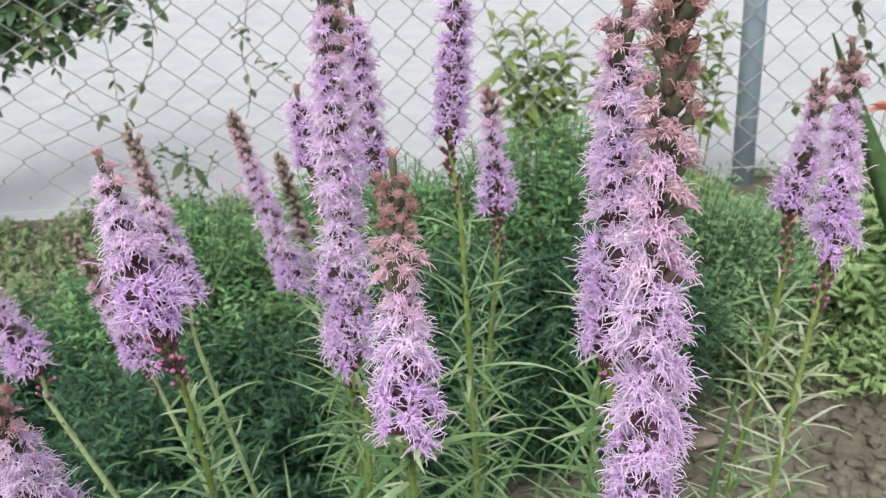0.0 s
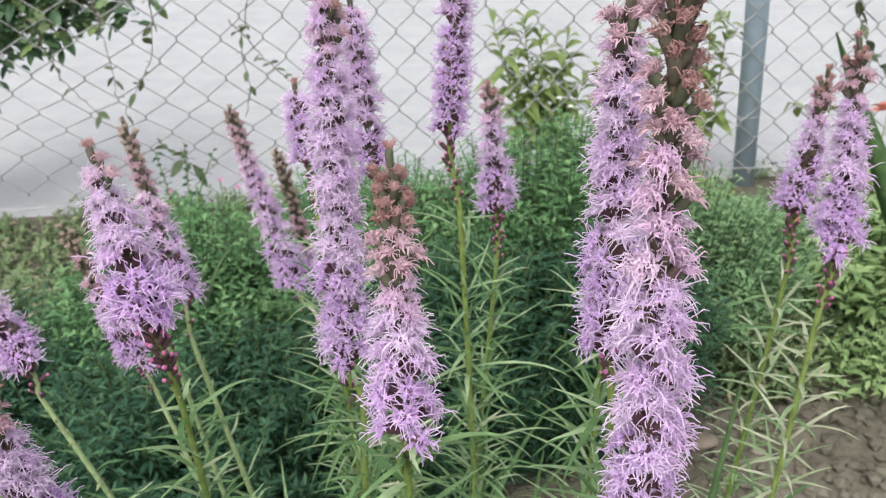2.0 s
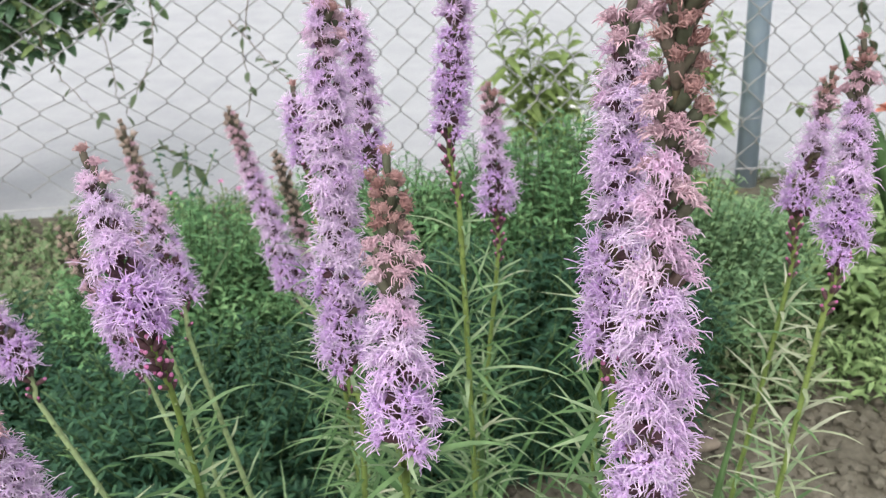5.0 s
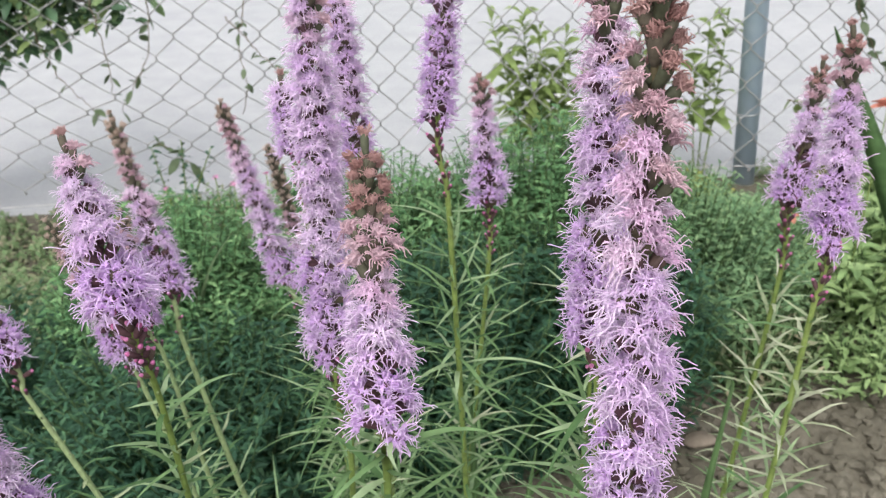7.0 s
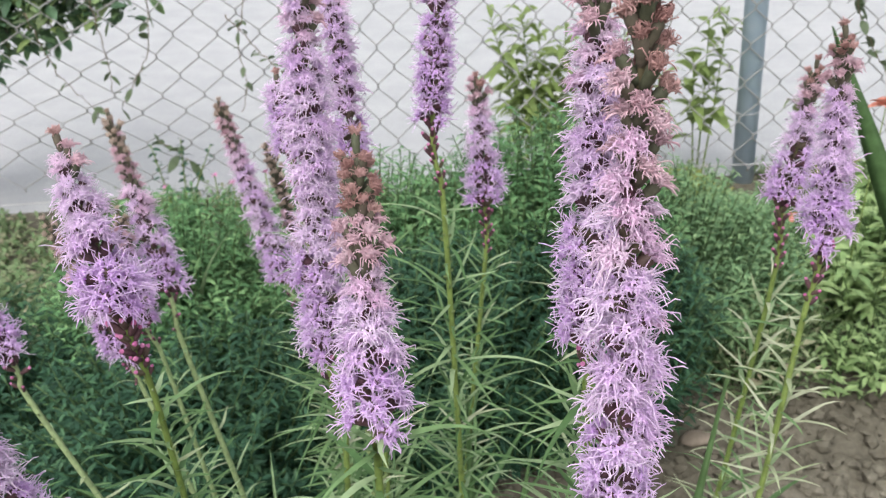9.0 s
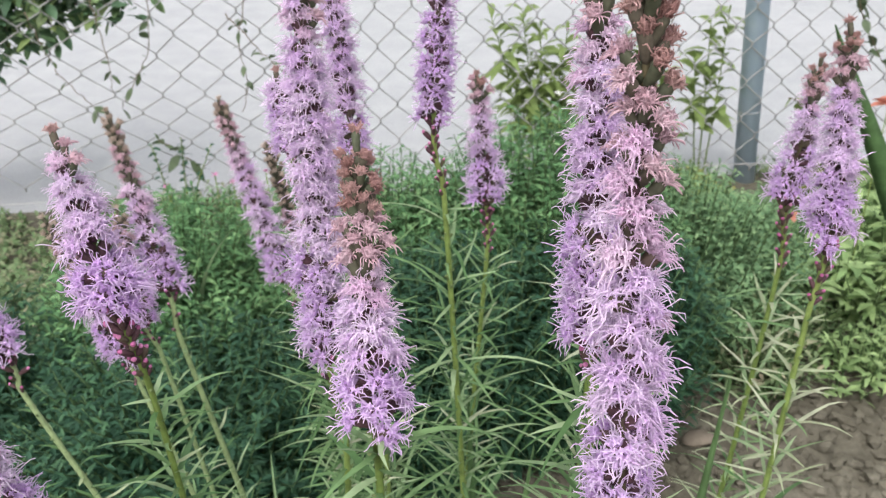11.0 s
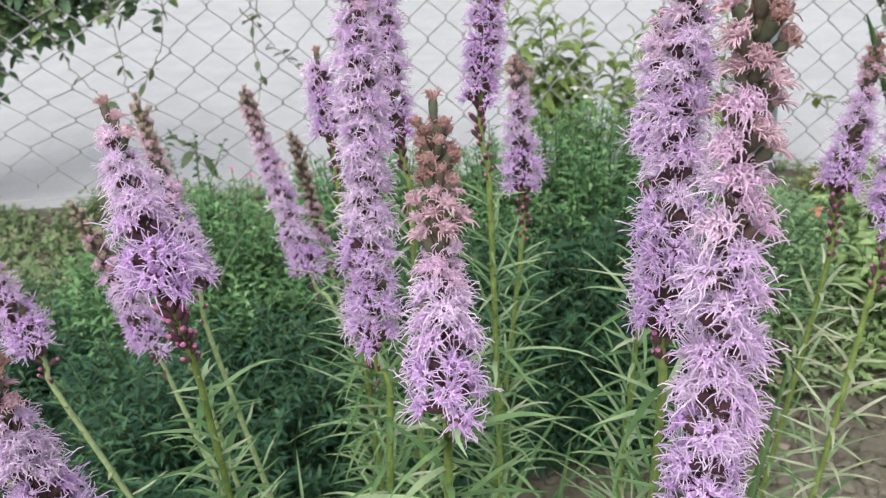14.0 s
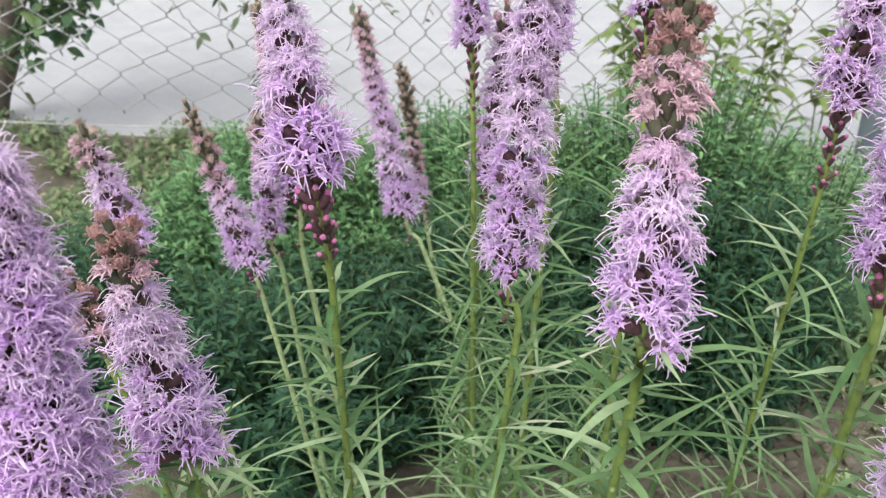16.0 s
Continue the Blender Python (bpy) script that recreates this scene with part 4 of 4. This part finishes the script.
bush(312, (1.66, -0.20), (0.14, 0.10, 0.15), 80, "small yellow-green bush at the foot of the fence", YELLOW_LEAF, leaf=(0.022, 0.009), group=BEHIND)
bush(313, (1.44, -0.66), (0.16, 0.16, 0.19), 60, "light green broad-leaved weed on bare soil", WEED_LEAF, leaf=(0.050, 0.014), gap=0.014, bare=0.35, name="weed", group="weeds on the soil", category="weed")
bush(314, (1.56, -0.58), (0.16, 0.16, 0.22), 60, "light green broad-leaved weed on bare soil", WEED_LEAF, leaf=(0.050, 0.014), gap=0.014, bare=0.35, name="weed", group="weeds on the soil", category="weed")
bush(315, (1.36, -0.86), (0.11, 0.10, 0.11), 44, "light green broad-leaved weed on bare soil", WEED_LEAF, leaf=(0.026, 0.008), gap=0.012, name="weed", group="weeds on the soil", category="weed")
bush(318, (1.45, -0.84), (0.10, 0.10, 0.12), 44, "light green broad-leaved weed on bare soil", WEED_LEAF, leaf=(0.026, 0.008), gap=0.012, name="weed", group="weeds on the soil", category="weed")
bush(316, (1.28, -0.74), (0.12, 0.10, 0.12), 60, "dull brownish-green weed drying on the soil", WEED_DULL, leaf=(0.024, 0.007), gap=0.014, name="weed", group="weeds on the soil", category="weed")
bush(319, (1.17, -0.84), (0.13, 0.10, 0.17), 70, "dull brownish-green weed drying on the soil", WEED_DULL, leaf=(0.026, 0.007), gap=0.012, name="weed", group="weeds on the soil", category="weed")
bush(317, (1.66, -0.46), (0.22, 0.20, 0.24), 110, "light green leafy bush beyond the sword leaves", WEED_LEAF, leaf=(0.055, 0.017), gap=0.009, group=BEHIND)

# tree, shrubs and climbers along the fence
fence_tree()
shoot_shrub(330, (0.96, 0.075), [(0.84, 0.06, 0.46), (0.92, 0.08, 0.47), (0.97, 0.10, 0.43), (1.03, 0.08, 0.36), (1.08, 0.06, 0.30), (0.88, 0.08, 0.36), (0.95, 0.05, 0.36), (1.00, 0.06, 0.32), (0.90, 0.04, 0.30), (1.04, 0.09, 0.42)], "bright green young shrub with lance-shaped leaves by the fence", leaf=(0.115, 0.026), gap=0.009)
shoot_shrub(333, (1.20, 0.07), [(1.12, 0.06, 0.33), (1.17, 0.08, 0.38), (1.22, 0.07, 0.42), (1.27, 0.08, 0.36), (1.30, 0.06, 0.30), (1.15, 0.04, 0.27)], "bright green young shrub with lance-shaped leaves by the fence", leaf=(0.100, 0.025), gap=0.009)
shoot_shrub(331, (1.43, 0.075), [(1.40, 0.07, 0.43), (1.45, 0.08, 0.46), (1.37, 0.07, 0.34)], "bright green young shoots growing beside the fence post", leaf=(0.105, 0.038), gap=0.014)
shoot_shrub(332, (0.08, -0.10), [(0.02, -0.08, 0.22), (0.10, -0.12, 0.25), (0.16, -0.10, 0.22)], "small dark green shrub at the foot of the fence", leaf=(0.030, 0.012), mat=BUSH_DARK_SHADED, gap=0.008, low=0.2)
VINES = "thin climber with small leaves on the wire fence"
vine(341, [(0.06, -0.012, 0.66), (0.05, -0.014, 0.51), (0.035, -0.012, 0.43), (-0.02, -0.012, 0.33), (-0.05, -0.01, 0.29)], 18, VINES, 0.025)
vine(342, [(-0.08, -0.012, 0.60), (-0.06, -0.012, 0.44), (-0.06, -0.012, 0.33)], 14, VINES, 0.021)
vine(343, [(-0.22, -0.012, 0.52), (-0.18, -0.012, 0.39), (-0.14, -0.012, 0.33), (-0.10, -0.012, 0.28)], 14, VINES, 0.028)
vine(344, [(0.28, -0.012, 0.66), (0.26, -0.012, 0.51), (0.24, -0.012, 0.44), (0.25, -0.012, 0.34), (0.23, -0.012, 0.27)], 12, VINES, 0.022)
vine(345, [(0.22, -0.012, 0.50), (0.29, -0.012, 0.41), (0.36, -0.012, 0.34)], 12, VINES, 0.022)
vine(346, [(0.10, -0.012, 0.14), (0.05, -0.02, 0.19), (0.02, -0.016, 0.21)], 9, VINES, 0.042)
vine(347, [(0.46, -0.012, 0.60), (0.44, -0.012, 0.46), (0.41, -0.012, 0.34)], 8, VINES, 0.021, TWIG)
vine(348, [(1.72, -0.012, 0.60), (1.74, -0.012, 0.46), (1.80, -0.014, 0.36), (1.86, -0.012, 0.28)], 28, VINES, 0.032)
vine(349, [(1.60, -0.012, 0.24), (1.66, -0.012, 0.22), (1.74, -0.014, 0.20)], 8, VINES, 0.039, SHRUB_LEAF)
vine(350, [(1.25, -0.012, 0.60), (1.27, -0.012, 0.46), (1.24, -0.014, 0.36), (1.26, -0.012, 0.24)], 10, VINES, 0.021, TWIG)
vine(351, [(-0.62, -0.012, 0.30), (-0.58, -0.014, 0.18), (-0.53, -0.012, 0.11)], 12, VINES, 0.037)

# plants round the flowers
sword_plant(360, (1.52, -0.90), [(1.147, -0.92, 0.640), (1.27, -0.90, 0.455), (1.42, -0.90, 0.56), (1.40, -0.94, 0.36), (1.60, -0.88, 0.62), (1.66, -0.92, 0.45)], "stiff green sword-shaped leaves in a fan", 0.036)
small_bloom(361, (1.40, -0.70, 0.45), 9, 0.030, "orange-red bloom above green leaves", RED_PETAL, name="red_flower")
small_bloom(362, (1.46, -0.72, 0.38), 8, 0.026, "orange-red bloom above green leaves", RED_PETAL, name="red_flower")
small_bloom(363, (1.27, -0.70, 0.25), 4, 0.017, "orange-red bloom low among the bushes", RED_PETAL, name="red_flower")
for k, (x, y, z) in enumerate([(0.26, -0.60, 0.345), (0.35, -0.62, 0.355), (0.17, -0.58, 0.32), (0.30, -0.66, 0.355), (0.06, -0.74, 0.27)]):
    small_bloom(370 + k, (x, y, z), 6, 0.009, "tiny pink flower over the green bush", PINK_PETAL, group="tiny pink flowers")
for k, (x, y, z) in enumerate([(1.02, -0.06, 0.27), (1.05, -0.05, 0.25), (0.99, -0.05, 0.29), (1.03, -0.07, 0.22)]):
    small_bloom(380 + k, (x, y, z), 5, 0.014, "small white flower before the fence", WHITE_PETAL, group="small white flowers")
CLUMP = "clump of grey-green strap leaves at the flowers' feet"
leaf_clump(390, (0.60, -1.40), 6, CLUMP)
leaf_clump(391, (0.50, -1.36), 8, CLUMP)
leaf_clump(392, (0.66, -1.50), 3, CLUMP, 0.03)
leaf_clump(393, (0.44, -1.48), 3, CLUMP, 0.04)
leaf_clump(394, (0.74, -1.54), 5, CLUMP, 0.02)
sword_plant(396, (0.722, -1.55), [(0.754, -1.55, 0.567), (0.688, -1.53, 0.36)], "upright strap leaf between the flower stems", 0.012)
sword_plant(397, (0.615, -1.425), [(0.601, -1.42, 0.475), (0.66, -1.41, 0.40), (0.57, -1.42, 0.38)], "upright strap leaves between the flower stems", 0.011)
leaf_clump(395, (0.26, -0.80), 12, "tuft of light green grass blades in the bush", 0.05)

# the soil and what grows low on it
ground_weeds(400, "low_weeds", (-1.1, -1.0, 0.15, 0.10), 4200, "low green and brownish weeds along the fence", WEED_DULL, 0.05, (0.020, 0.008))
ground_weeds(401, "verge_weeds", (0.15, -0.32, 2.2, 0.10), 1500, "low green and yellowish weeds along the fence", WEED_DULL, 0.05, (0.020, 0.008))
ground_weeds(402, "bed_weeds", (1.0, -1.3, 1.9, -0.3), 170, "scattered small green weeds on bare soil", WEED_LEAF, 0.02, (0.022, 0.009))
clods(410, (0.55, -1.35, 1.62, -0.50), 6500)
stone(420, (1.02, -0.985), 0.020, "pale brown stone lying on the soil")
stone(421, (1.10, -1.02), 0.011, "small brown stone lying on the soil")
